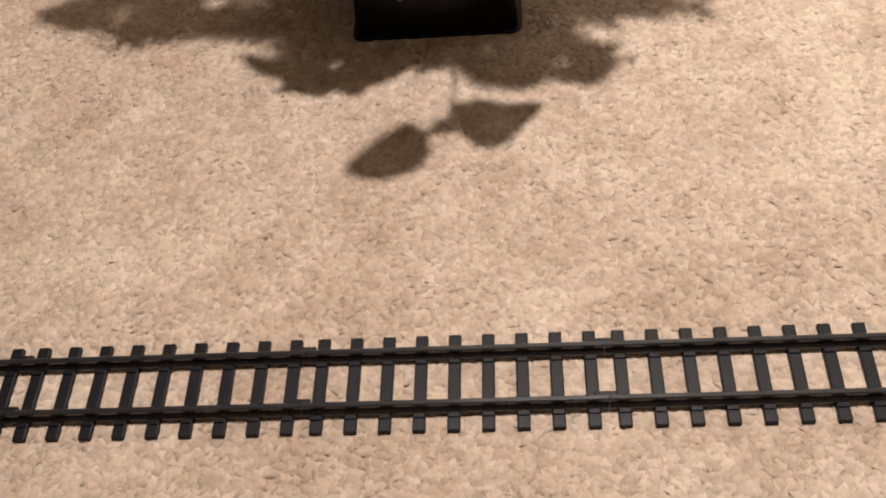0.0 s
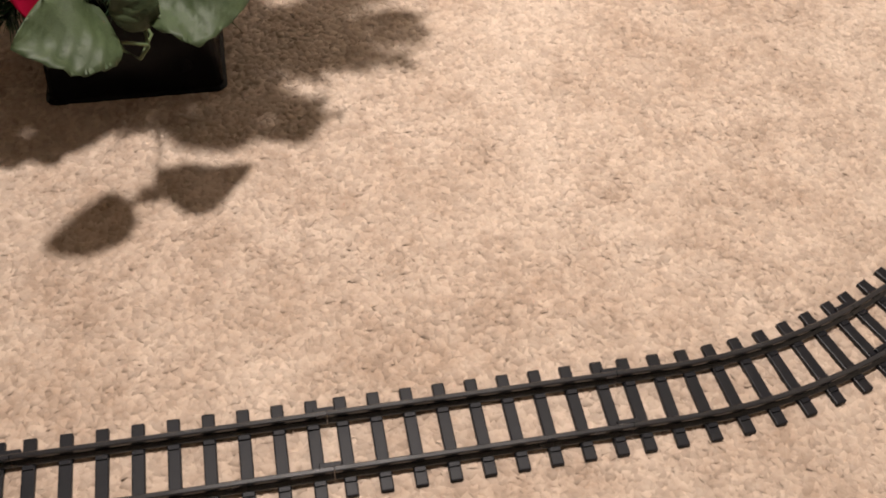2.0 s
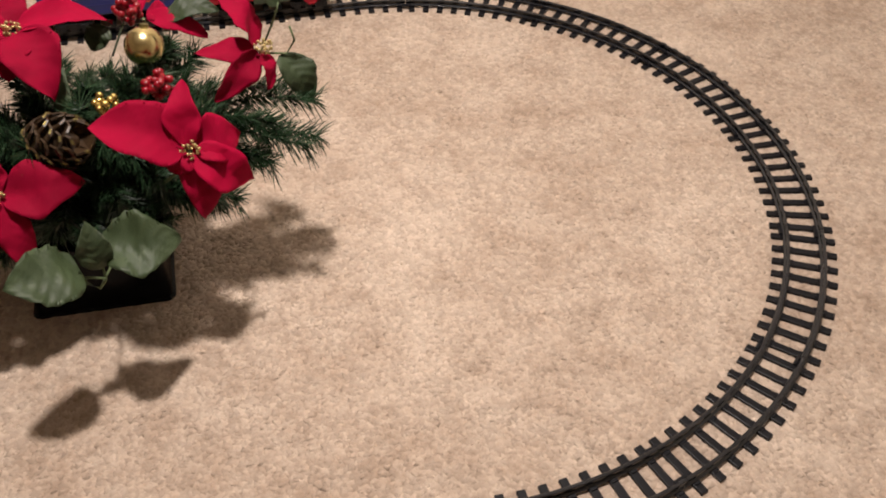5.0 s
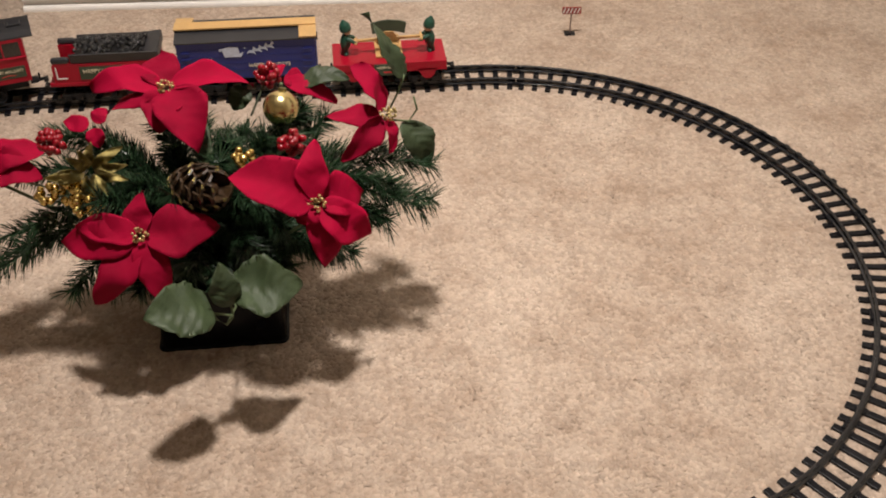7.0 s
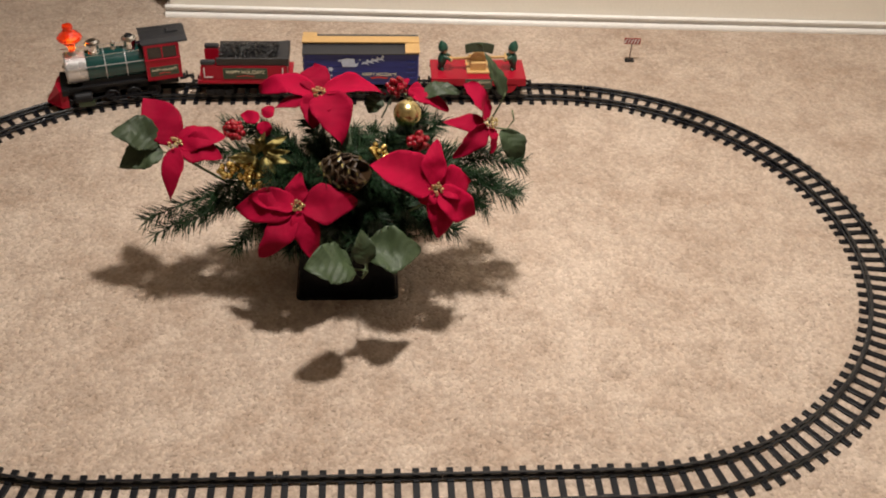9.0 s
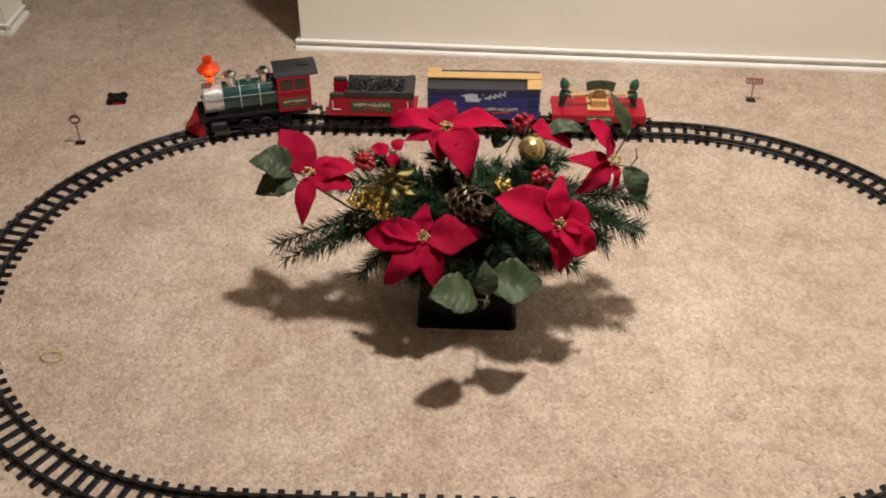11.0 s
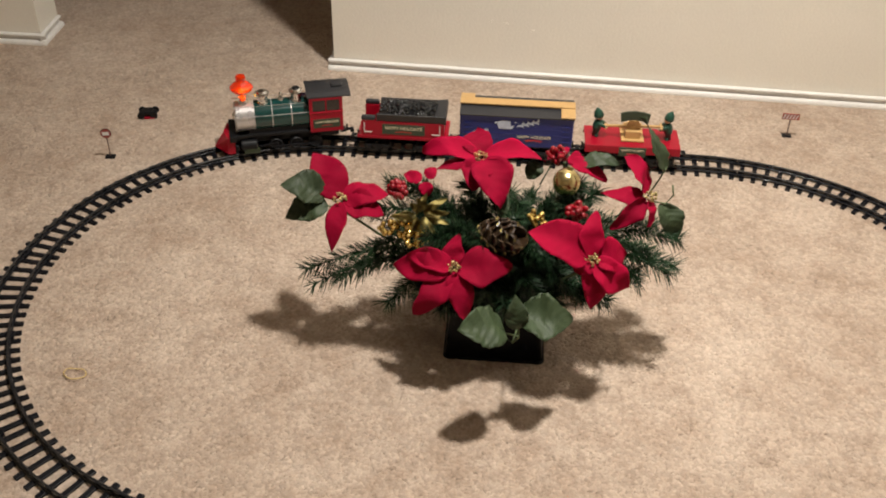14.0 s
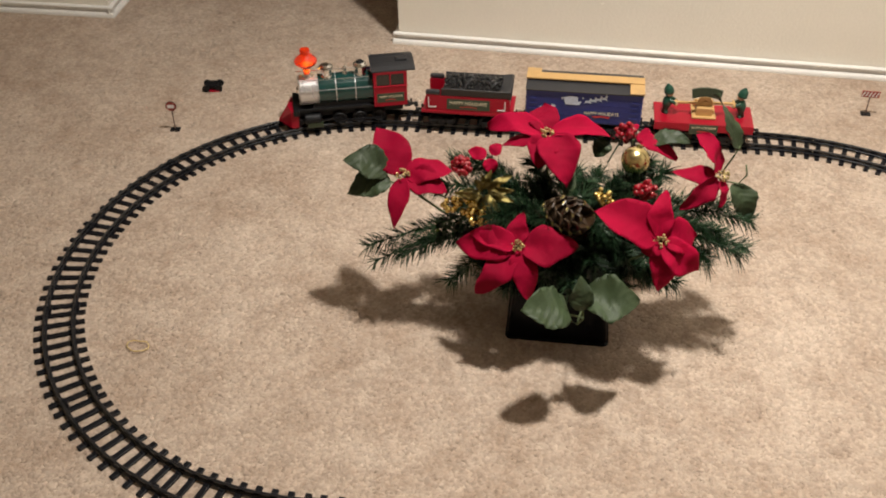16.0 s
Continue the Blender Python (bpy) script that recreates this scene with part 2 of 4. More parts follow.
slab("wall_hall_east", -0.30, -0.18, 1.000, 2.95, 0, 2.439, M_wall, "cream painted hallway wall in shade", "wall")
slab("wall_hall_end", -2.11, -0.18, 2.952, 3.05, 0, 2.439, M_wall, "cream painted wall at the hallway's end", "wall")
slab("wall_east", 1.425, 1.54, -3.0, 0.775, 0, 2.439, M_wall, "cream painted wall behind the closet doors", "wall")
# unseen walls that close the room and bounce light back in
slab("wall_west", -3.0, -2.9, -3.0, 0.920, 0, 2.439, M_wall_far, "plain cream painted wall, out of view", "wall")
slab("wall_south", -3.0, 1.54, -3.12, -3.002, 0, 2.439, M_wall_far, "plain cream painted wall, out of view", "wall")


def baseboard(name, length, m, label):
    """Board with a rounded top bead and a shoe strip at the carpet; runs along x, faces -y."""
    ob = thing(name, label, "baseboard", m=m, kind="structure")
    prof = [(0, 0), (-0.005, 0), (-0.0025, 0.014), (-0.0025, 0.0215), (-0.0075, 0.0235), (-0.0090, 0.0255), (-0.0080, 0.0280), (-0.005, 0.0292), (0, 0.0296)]
    part("board", extrude(prof, length, Matrix(((0, 0, 1, 0), (1, 0, 0, 0), (0, 1, 0, 0), (0, 0, 0, 1)))), M_trim, ob)
    prof = [(-0.0052, 0), (-0.0140, 0), (-0.0138, 0.007), (-0.0120, 0.0108), (-0.009, 0.0128), (-0.0052, 0.0134)]
    part("shoe_strip", extrude(prof, length, Matrix(((0, 0, 1, 0), (1, 0, 0, 0), (0, 1, 0, 0), (0, 0, 0, 1)))), M_trim, ob)
    return ob


baseboard("baseboard_north", 1.83, TURN @ pose(-0.012, -0.002, 0), "white painted baseboard along the cream wall")
baseboard("baseboard_end", 0.10, TURN @ pose(-0.002, 0.11, 0, 0, 0, -90), "white painted baseboard round the wall's end")
baseboard("baseboard_west", 1.709, pose(-2.89, 0.920, 0), "white painted baseboard along the cream wall")
baseboard("baseboard_hall", 0.122, pose(-1.193, 0.908, 0, 0, 0, 90), "white painted baseboard round the short wall end")

# sliding closet doors along the east wall
for y0, y1 in ((0.712, 0.778), (0.497, 0.702), (-0.20, 0.487), (-0.89, -0.21), (-1.58, -0.90)):
    d = thing("closet_door", "off-white painted flat closet door over dark floor gap", "door", "closet doors", kind="structure")
    part("panel", box((0.03, y1 - y0, 2.0), (1.397, (y0 + y1) / 2, 1.010), 0.006), M_door, d)
# strip that fills the gap under the doors; the gap's darkness is its colour
t = part("door_track", box((0.03, 2.36, 0.009), (1.402, -0.40, 0.0055)), M_gap, None)
tagged(t, "dark strip filling the floor gap under the closet doors", "door track", kind="structure")

# ---- train track: an oval of twenty-one clipped sections ----
RAD, HALF = 0.5132, 0.3636


def track_at(s):
    """Place and heading on the oval; s runs anticlockwise from the front straight's left end."""
    per = 4 * HALF + 2 * math.pi * RAD
    s %= per
    if s < 2 * HALF:
        return -HALF + s, -RAD, 0.0
    s -= 2 * HALF
    if s < math.pi * RAD:
        a = s / RAD
        return HALF + RAD * math.sin(a), -RAD * math.cos(a), a
    s -= math.pi * RAD
    if s < 2 * HALF:
        return HALF - s, RAD, math.pi
    a = (s - 2 * HALF) / RAD
    return -HALF - RAD * math.sin(a), RAD * math.cos(a), math.pi + a


def sleeper_mesh():
    bm = box((0.0095, 0.081, 0.0060), (0, 0, 0.0035), 0.0009)
    for sy in (-1, 1):
        add_box(bm, (0.0075, 0.0032, 0.0022), (0, sy * 0.0285, 0.0070))
        add_box(bm, (0.0075, 0.0032, 0.0022), (0, sy * 0.0165, 0.0070))
    return bm


def track_section(s0, s1):
    """One clipped section of the oval from arc length s0 to s1, its origin at its middle."""
    mx, my, ma = track_at((s0 + s1) / 2)
    ob = thing("track_section", "black plastic toy train track section on carpet", "train track", "train track sections", pose(mx, my, 0.0004, 0, 0, math.degrees(ma)))
    local = pose(mx, my, 0, 0, 0, math.degrees(ma)).inverted()

    def at(u, off):
        x, y, a = track_at(u)
        return local @ Vector((x - off * math.sin(a), y + off * math.cos(a), 0)), a - ma

    prof = [(-0.0042, 0.0066), (0.0042, 0.0066), (0.0040, 0.0080), (0.0011, 0.0092), (0.0011, 0.0125), (0.0022, 0.0135), (0.0022, 0.0158), (0.0014, 0.0166),
            (-0.0014, 0.0166), (-0.0022, 0.0158), (-0.0022, 0.0135), (-0.0011, 0.0125), (-0.0011, 0.0092), (-0.0040, 0.0080)]
    for side in (-1, 1):
        bm = bmesh.new()
        rings = []
        for i in range(11):
            u = s0 + 0.0003 + i / 10 * (s1 - s0 - 0.0006)
            rings.append([bm.verts.new(at(u, side * 0.0225 + w)[0] + Vector((0, 0, z))) for w, z in prof])
        for a, b in zip(rings, rings[1:]):
            for i in range(len(prof)):
                j = (i + 1) % len(prof)
                bm.faces.new((a[i], a[j], b[j], b[i]))
        bm.faces.new(rings[0][::-1])
        bm.faces.new(rings[-1])
        part("rail", bm, M_rail, ob)
        p, a = at(s1 - 0.002, side * 0.0225 + 0.0062)
        part("joint_clip", box((0.016, 0.0042, 0.0042), (0, 0, 0.0088), 0.0006), M_black, ob, m=pose(p.x, p.y, 0, 0, 0, math.degrees(a)))
    for i in range(9):
        p, a = at(s0 + 0.0108 + i * (s1 - s0 - 0.0216) / 8, 0)
        m = pose(p.x, p.y, 0, 0, 0, math.degrees(a))
        if SLEEPER:
            again(SLEEPER[0], ob, m)
        else:
            SLEEPER.append(part("sleeper", sleeper_mesh(), M_black, ob, m=m))
    return ob


SLEEPER = []
LAP = 4 * HALF + 2 * math.pi * RAD
for k in range(21):
    track_section(HALF - 0.121 + k * LAP / 21, HALF - 0.121 + (k + 1) * LAP / 21)


# ---- the train ----
BACK = 2 * HALF + math.pi * RAD         # arc length where the back straight begins, at its right end


def on_track(s, lift=0.0):
    x, y, a = track_at(s)
    return pose(x, y, lift, 0, 0, math.degrees(a))


def wheel(parent, x, y, r, spokes=False):
    s = 1 if y > 0 else -1
    prof = [(0, -0.003), (r * 0.35, -0.0035), (r * 0.4, -0.002), (r * 0.78, -0.0018), (r * 0.84, -0.003), (r * 0.98, -0.003), (r, 0.001), (r * 1.12, 0.0014), (r * 1.12, 0.0026), (0, 0.0026)]
    w = part("wheel", lathe(prof, 18, pose(0, 0, 0, 90 if s < 0 else -90, 0, 0) @ Matrix.Diagonal((1, 1, -1, 1))), M_chassis, parent, m=pose(x, y, 0.0168 + r))
    ring = [(r * 0.86, -0.0032), (r * 0.90, -0.0044), (r * 0.96, -0.0032)]
    part("rim", lathe(ring, 18, pose(0, 0, 0, 90 if s < 0 else -90, 0, 0) @ Matrix.Diagonal((1, 1, -1, 1))), M_roof if spokes else M_black, w)
    return w


def bogie(parent, x, y_half=0.0225):
    bm = box((0.046, 0.030, 0.008), (x, 0, 0.034), 0.001)
    for sy in (-1, 1):
        add_box(bm, (0.052, 0.004, 0.009), (x, sy * 0.031, 0.030), 0.001)
        add_box(bm, (0.012, 0.005, 0.013), (x, sy * 0.0315, 0.028), 0.001)
        for dx in (-0.016, 0.016):
            add_box(bm, (0.010, 0.006, 0.010), (x + dx, sy * 0.032, 0.0275), 0.001)
    part("truck_frame", bm, M_chassis, parent)
    for sy in (-1, 1):
        for dx in (-0.016, 0.016):
            wheel(parent, x + dx, sy * y_half, 0.0095)


def coupler(parent, x, d):
    bm = box((0.018, 0.005, 0.004), (x + d * 0.006, 0, 0.034), 0.0006)
    add_box(bm, (0.004, 0.012, 0.005), (x + d * 0.015, 0.003, 0.034), 0.0006)
    add_box(bm, (0.005, 0.004, 0.005), (x + d * 0.012, 0.008, 0.034), 0.0006)
    add_box(bm, (0.003, 0.003, 0.014), (x + d * 0.004, 0, 0.038))
    add_box(bm, (0.012, 0.018, 0.004), (x - d * 0.004, 0, 0.035), 0.0006)
    part("coupler", bm, M_chassis, parent)


def nameplate(parent, x, y, z, w, h, side, text=True, swoosh=True, m_back=None):
    """A dark printed plate on a side face, with its words and a red flourish."""
    face = pose(x, y, z, 90, 0, 0 if side < 0 else 180)
    p = part("nameplate", box((w, h, 0.0012), bevel=0.0003), m_back or M_plate, parent, "dark green printed nameplate", m=face)
    if text:
        lettering("HAPPY HOLIDAYS", w * 0.86, M_print, p, pose(0, h * 0.14, 0.0012))
    if swoosh:
        bm = extrude([(-w * 0.20, 0), (0, h * 0.10), (w * 0.20, 0), (w * 0.20, -h * 0.07), (0, h * 0.02), (-w * 0.20, -h * 0.07)], 0.0004)
        part("flourish", bm, M_redprint, p, "red printed flourish", m=pose(0, -h * 0.24, 0.0007))
    return p


def locomotive():
    e = thing("steam_locomotive", "green and red toy steam locomotive with lit orange smokestack", "toy train", "holiday train")
    # chassis
    bm = box((0.205, 0.034, 0.014), (-0.012, 0, 0.040), 0.0015)
    add_box(bm, (0.150, 0.058, 0.006), (0.006, 0, 0.053), 0.001)
    add_box(bm, (0.030, 0.060, 0.008), (0.078, 0, 0.052), 0.001)
    add_box(bm, (0.120, 0.046, 0.012), (0.0, 0, 0.060), 0.002)
    part("chassis", bm, M_chassis, e)
    for sy in (-1, 1):
        for x in (0.010, -0.029, -0.066):
            wheel(e, x, sy * 0.0235, 0.0125, True)
        wheel(e, 0.088, sy * 0.0235, 0.0085, True)
        bm = box((0.088, 0.003, 0.004), (-0.026, sy * 0.031, 0.027), 0.0006)
        add_box(bm, (0.045, 0.003, 0.004), (0.030, sy * 0.0315, 0.032), 0.0006, pose(0, 0, 0, 0, sy * 0 + 8, 0))
        part("side_rod", bm, M_black, e)
        bm = lathe([(0, -0.016), (0.009, -0.016), (0.0105, -0.013), (0.0105, 0.013), (0.009, 0.016), (0, 0.016)], 16, LYING)
        part("cylinder", bm, M_chassis, e, m=pose(0.062, sy * 0.031, 0.036), smooth=False)
        part("cylinder_step", box((0.030, 0.007, 0.010), (0.058, sy * 0.037, 0.026), 0.001), mat("step_green" if sy < 0 else "step_green_far", (0.03, 0.045, 0.02), 0.4), e, "dark green step plate")
    # boiler, smokebox and bands
    zc, r = 0.0835, 0.0285
    bm = lathe([(0, -0.062), (r, -0.062), (r, 0.048), (0, 0.048)], 40, pose(0, 0, zc) @ LYING)
    part("boiler", bm, M_green, e, "glossy dark green boiler", smooth=False)
    for x in (0.047, 0.013, -0.024):
        part("boiler_band", lathe([(r, -0.0009), (r + 0.0006, -0.0007), (r + 0.0006, 0.0007), (r, 0.0009)], 40, pose(x, 0, zc) @ LYING), M_silver, e, "silver band")
    sb = part("smokebox", lathe([(0, 0.0), (0.0275, 0.0), (0.0292, 0.002), (0.0292, 0.034), (0.0272, 0.0368), (0.020, 0.0378), (0, 0.0382)], 40, pose(0.047, 0, zc) @ LYING), M_silver, e, "silver smokebox", smooth=False)
    badge = bmesh.new()
    add_lathe(badge, [(0, 0.002), (0.0075, 0.002), (0.0082, 0), (0.0082, -0.001)], 20, pose(0.0855, 0, zc) @ LYING)
    for i in range(6):
        a = i * math.pi / 3
        add_box(badge, (0.002, 0.0022, 0.006), (0.0880, 0.0042 * math.cos(a), zc + 0.0042 * math.sin(a)), 0.0004, pose(0, 0, 0, math.degrees(a), 0, 0))
    part("front_badge", badge, M_chrome, sb, "chrome front badge")
    for i in range(4):
        a = math.radians(45 + 90 * i)
        part("hinge", box((0.005, 0.004, 0.003), (0.083, 0.0265 * math.cos(a), zc + 0.0265 * math.sin(a)), 0.0006), M_chrome, sb)
    for sy in (-1, 1):
        pts = [(0.086, sy * 0.0275, zc + 0.008), (0.070, sy * 0.0305, zc + 0.0125), (-0.057, sy * 0.0305, zc + 0.0125)]
        part("handrail", tube(pts, 0.0007, 6), M_silver, e, "thin silver handrail")
        for x in (0.045, -0.005, -0.045):
            part("handrail_post", tube([(x, sy * 0.0262, zc + 0.011), (x, sy * 0.0305, zc + 0.0125)], 0.0012, 6), M_chrome, e)
        part("reach_rod", tube([(0.09, sy * 0.0200, zc + 0.0285), (-0.050, sy * 0.0200, zc + 0.0285)], 0.0007, 5), M_chrome, e)
    # domes
    def dome(x, top, black):
        prof = [(0, 0), (0.0105, 0), (0.0100, 0.002), (0.0090, 0.0035), (0.0090, 0.0185), (0.0094, 0.0190), (0.0116, 0.0195), (0.0120, 0.0210), (0.0116, 0.0225), (0.0096, 0.0232), (0.0086, 0.0255), (0.0062, 0.0272), (0.0030, 0.0280), (0, 0.0282)]
        d = part("steam_dome", lathe(prof, 24, pose(x, 0, zc + r - 0.003) @ Matrix.Diagonal((1.18, 1.18, 0.92, 1))), M_chrome, e, "chrome dome", smooth=False)
        if black:
            part("dome_cap", lathe([(0, 0.0300), (0.0050, 0.0295), (0.0064, 0.0275), (0.0064, 0.0255), (0, 0.0255)], 20, pose(x, 0, zc + r - 0.002) @ Matrix.Diagonal((1.18, 1.18, 0.90, 1))), M_chassis, d)
    dome(0.029, 0, False)
    dome(-0.036, 0, True)
    bell = lathe([(0, 0), (0.0055, 0), (0.005, 0.002), (0.0028, 0.004), (0.0026, 0.009), (0.0045, 0.011), (0.004, 0.014), (0.0015, 0.016), (0, 0.018)], 16, pose(-0.006, 0, zc + r - 0.001))
    add_box(bell, (0.010, 0.006, 0.002), (-0.006, -0.010, zc + r - 0.002))
    part("bell", bell, M_chrome, e, "small chrome bell", smooth=True)
    # lit stack
    sx = 0.066
    part("stack_collar", lathe([(0.012, -0.003), (0.0105, 0.002), (0.0075, 0.005), (0.0065, 0.008), (0, 0.008)], 24, pose(sx, 0, zc + 0.0265)), M_silver, e, smooth=True)
    prof = [(0, 0.006), (0.0062, 0.006), (0.0058, 0.012), (0.0070, 0.017), (0.0125, 0.023), (0.0195, 0.0295), (0.0222, 0.0335), (0.0215, 0.0375), (0.0150, 0.044), (0.0100, 0.0475), (0.0088, 0.051), (0.0098, 0.055), (0.0088, 0.059), (0, 0.060)]
    st = part("smokestack", lathe(prof, 12, pose(sx, 0, zc + 0.0265) @ Matrix.Diagonal((1.0, 1.0, 1, 1))), M_lantern, e, "lit orange-red translucent lantern smokestack", smooth=False)
    part("bulb", lathe([(0, 0.008), (0.0042, 0.010), (0.0066, 0.0165), (0.0056, 0.023), (0, 0.027)], 14, pose(sx - 0.001, -0.0060, zc + 0.0265)), M_bulb, st, "glowing yellow bulb", smooth=True)
    # cab
    bm = bmesh.new()
    add_box(bm, (0.0022, 0.066, 0.070), (-0.0585, 0, 0.0905), 0.0005)
    add_box(bm, (0.0022, 0.066, 0.070), (-0.1205, 0, 0.0905), 0.0005)
    add_box(bm, (0.060, 0.062, 0.003), (-0.0895, 0, 0.060), 0.0005)
    part("cab_ends", bm, M_red, e)
    for sy in (-1, 1):
        y = sy * 0.0335
        bm = box((0.064, 0.0025, 0.042), (-0.0895, y, 0.074), 0.0005)
        add_box(bm, (0.064, 0.0025, 0.006), (-0.0895, y, 0.1240), 0.0005)
        for x in (-0.0605, -0.1185):
            add_box(bm, (0.006, 0.0025, 0.030), (x, y, 0.1090), 0.0005)
        side = part("cab_side", bm, M_red, e)
        part("window_frame", box((0.0025, 0.003, 0.028), (-0.0895, y, 0.109), 0.0004), M_red, side)
        part("window", box((0.053, 0.0012, 0.029), (-0.0895, y - sy * 0.0008, 0.109)), M_pane, side, "dark cab window")
        part("sill", box((0.066, 0.0045, 0.0022), (-0.0895, y + sy * 0.001, 0.0955), 0.0005), M_red, side)
        nameplate(e, -0.0895, y + sy * 0.0016, 0.0715, 0.052, 0.019, sy)
    prof = [(-0.036, 0.1265), (-0.035, 0.1290), (-0.023, 0.1325), (-0.010, 0.1340), (0.010, 0.1340), (0.023, 0.1325), (0.034, 0.1290), (0.035, 0.1265),
            (0.023, 0.1292), (0.010, 0.1308), (-0.010, 0.1308), (-0.023, 0.1292)]
    roof = part("cab_roof", extrude(prof, 0.084, Matrix(((0, 0, 1, -0.138), (1, 0, 0, 0), (0, 1, 0, 0), (0, 0, 0, 1)))), M_roof, e, "dark grey cab roof")
    bm = box((0.022, 0.016, 0.004), (-0.114, 0, 0.1355), 0.0012)
    add_box(bm, (0.004, 0.004, 0.003), (-0.106, 0.003, 0.1378), 0.0006)
    part("roof_hatch", bm, M_roof, roof)
    # pilot
    bm = bmesh.new()
    zt, zb = 0.053, 0.020
    top = [(0.088, -0.032), (0.088, 0.032), (0.102, 0.030), (0.109, 0.0), (0.102, -0.030)]
    low = [(0.090, -0.034), (0.090, 0.034), (0.103, 0.034), (0.128, 0.0), (0.103, -0.034)]
    a = [bm.verts.new((x, y, zt)) for x, y in top]
    b = [bm.verts.new((x, y, zb)) for x, y in low]
    bm.faces.new(a)
    bm.faces.new(b[::-1])
    for i in range(5):
        j = (i + 1) % 5
        bm.faces.new((a[i], a[j], b[j], b[i]))
    cow = part("cowcatcher", bm, M_red, e, "bright red ribbed cowcatcher")
    for sy in (-1, 1):
        for i in range(9):
            f = (i + 0.5) / 9
            p0 = Vector((0.102 + 0.007 * (1 - f), sy * 0.030 * f, zt - 0.003))
            p1 = Vector((0.103 + 0.025 * (1 - f), sy * 0.034 * f, zb + 0.001))
            part("rib", tube([p0, p1], 0.0014, 5), M_red, cow)
    part("pilot_beam", box((0.012, 0.074, 0.012), (0.092, 0, 0.052), 0.001), M_chassis, e)
    coupler(e, -0.128, -1)
    return e


def tender():
    e = thing("coal_tender", "red toy coal tender heaped with glossy black coal", "toy train", "holiday train")
    part("chassis", box((0.160, 0.040, 0.010), (0, 0, 0.043), 0.001), M_chassis, e)
    for x in (0.050, -0.050):
        bogie(e, x)
    bm = box((0.176, 0.074, 0.006), (0, 0, 0.0515), 0.001)
    part("floor_plate", bm, M_red, e)
    for sy in (-1, 1):
        out = [(-0.078, 0.054), (0.080, 0.054), (0.080, 0.084), (0.077, 0.089), (0.070, 0.091), (0.056, 0.091), (0.052, 0.086), (-0.078, 0.086)]
        m = Matrix(((1, 0, 0, 0), (0, 0, 1, sy * 0.0345 - 0.0015), (0, 1, 0, 0), (0, 0, 0, 1)))
        sd = part("side", extrude(out, 0.003, m), M_red, e)
        part("wing_cap", box((0.028, 0.011, 0.010), (0.066, sy * 0.0315, 0.0915), 0.004), M_roof, e, "dark rounded cap")
        part("wing_inner", box((0.028, 0.002, 0.034), (0.066, sy * 0.0265, 0.071), 0.0004), M_red, e)
        nameplate(e, -0.002, sy * 0.0366, 0.0705, 0.082, 0.022, sy)
        for d in (-1, 1):
            x = 0.001 + d * 0.066
            bm = box((0.0018, 0.0012, 0.020), (x + d * 0.007, sy * 0.0366, 0.072))
            add_box(bm, (0.016, 0.0012, 0.0018), (x, sy * 0.0366, 0.0625))
            part("corner_line", bm, M_white, sd, "white corner line")
    part("end_panel", box((0.003, 0.068, 0.034), (-0.0785, 0, 0.070), 0.0005), M_red, e)
    part("front_panel", box((0.003, 0.052, 0.030), (0.050, 0, 0.070), 0.0005), M_red, e)
    # coal bunker
    bm = bmesh.new()
    add_box(bm, (0.132, 0.0025, 0.018), (-0.016, 0.0355, 0.095), 0.0006, pose(0, 0, 0, -14, 0, 0))
    add_box(bm, (0.132, 0.0025, 0.014), (-0.016, -0.0355, 0.092), 0.0006, pose(0, 0, 0, 14, 0, 0))
    add_box(bm, (0.020, 0.072, 0.003), (-0.072, 0, 0.100), 0.001, pose(0, 0, 0, 0, 8, 0))
    add_box(bm, (0.003, 0.072, 0.016), (-0.082, 0, 0.093), 0.001)
    add_box(bm, (0.130, 0.068, 0.004), (-0.016, 0, 0.086), 0.001)
    part("bunker", bm, M_roof, e, "dark grey bunker rim")
    rng = random.Random(5)
    bm = bmesh.new()
    for i in range(330):
        x, y = rng.uniform(-0.062, 0.046), rng.uniform(-0.0315, 0.0315)
        z = 0.0940 + 0.013 * (1 - (y / 0.034) ** 2) * (1 - ((x + 0.008) / 0.075) ** 4) + rng.uniform(-0.001, 0.001)
        s = rng.uniform(0.0022, 0.0042)
        m = pose(x, y, z, rng.uniform(0, 360), rng.uniform(0, 360), rng.uniform(0, 360)) @ Matrix.Diagonal((s * rng.uniform(0.7, 1.4), s, s * rng.uniform(0.6, 1.1), 1))
        bmesh.ops.create_icosphere(bm, subdivisions=1, radius=1.0, matrix=m)
    tagged(part("coal", bm, M_coal, e, "heap of glossy black coal lumps"), kind="stuff")
    coupler(e, 0.088, 1)
    coupler(e, -0.088, -1)
    return e


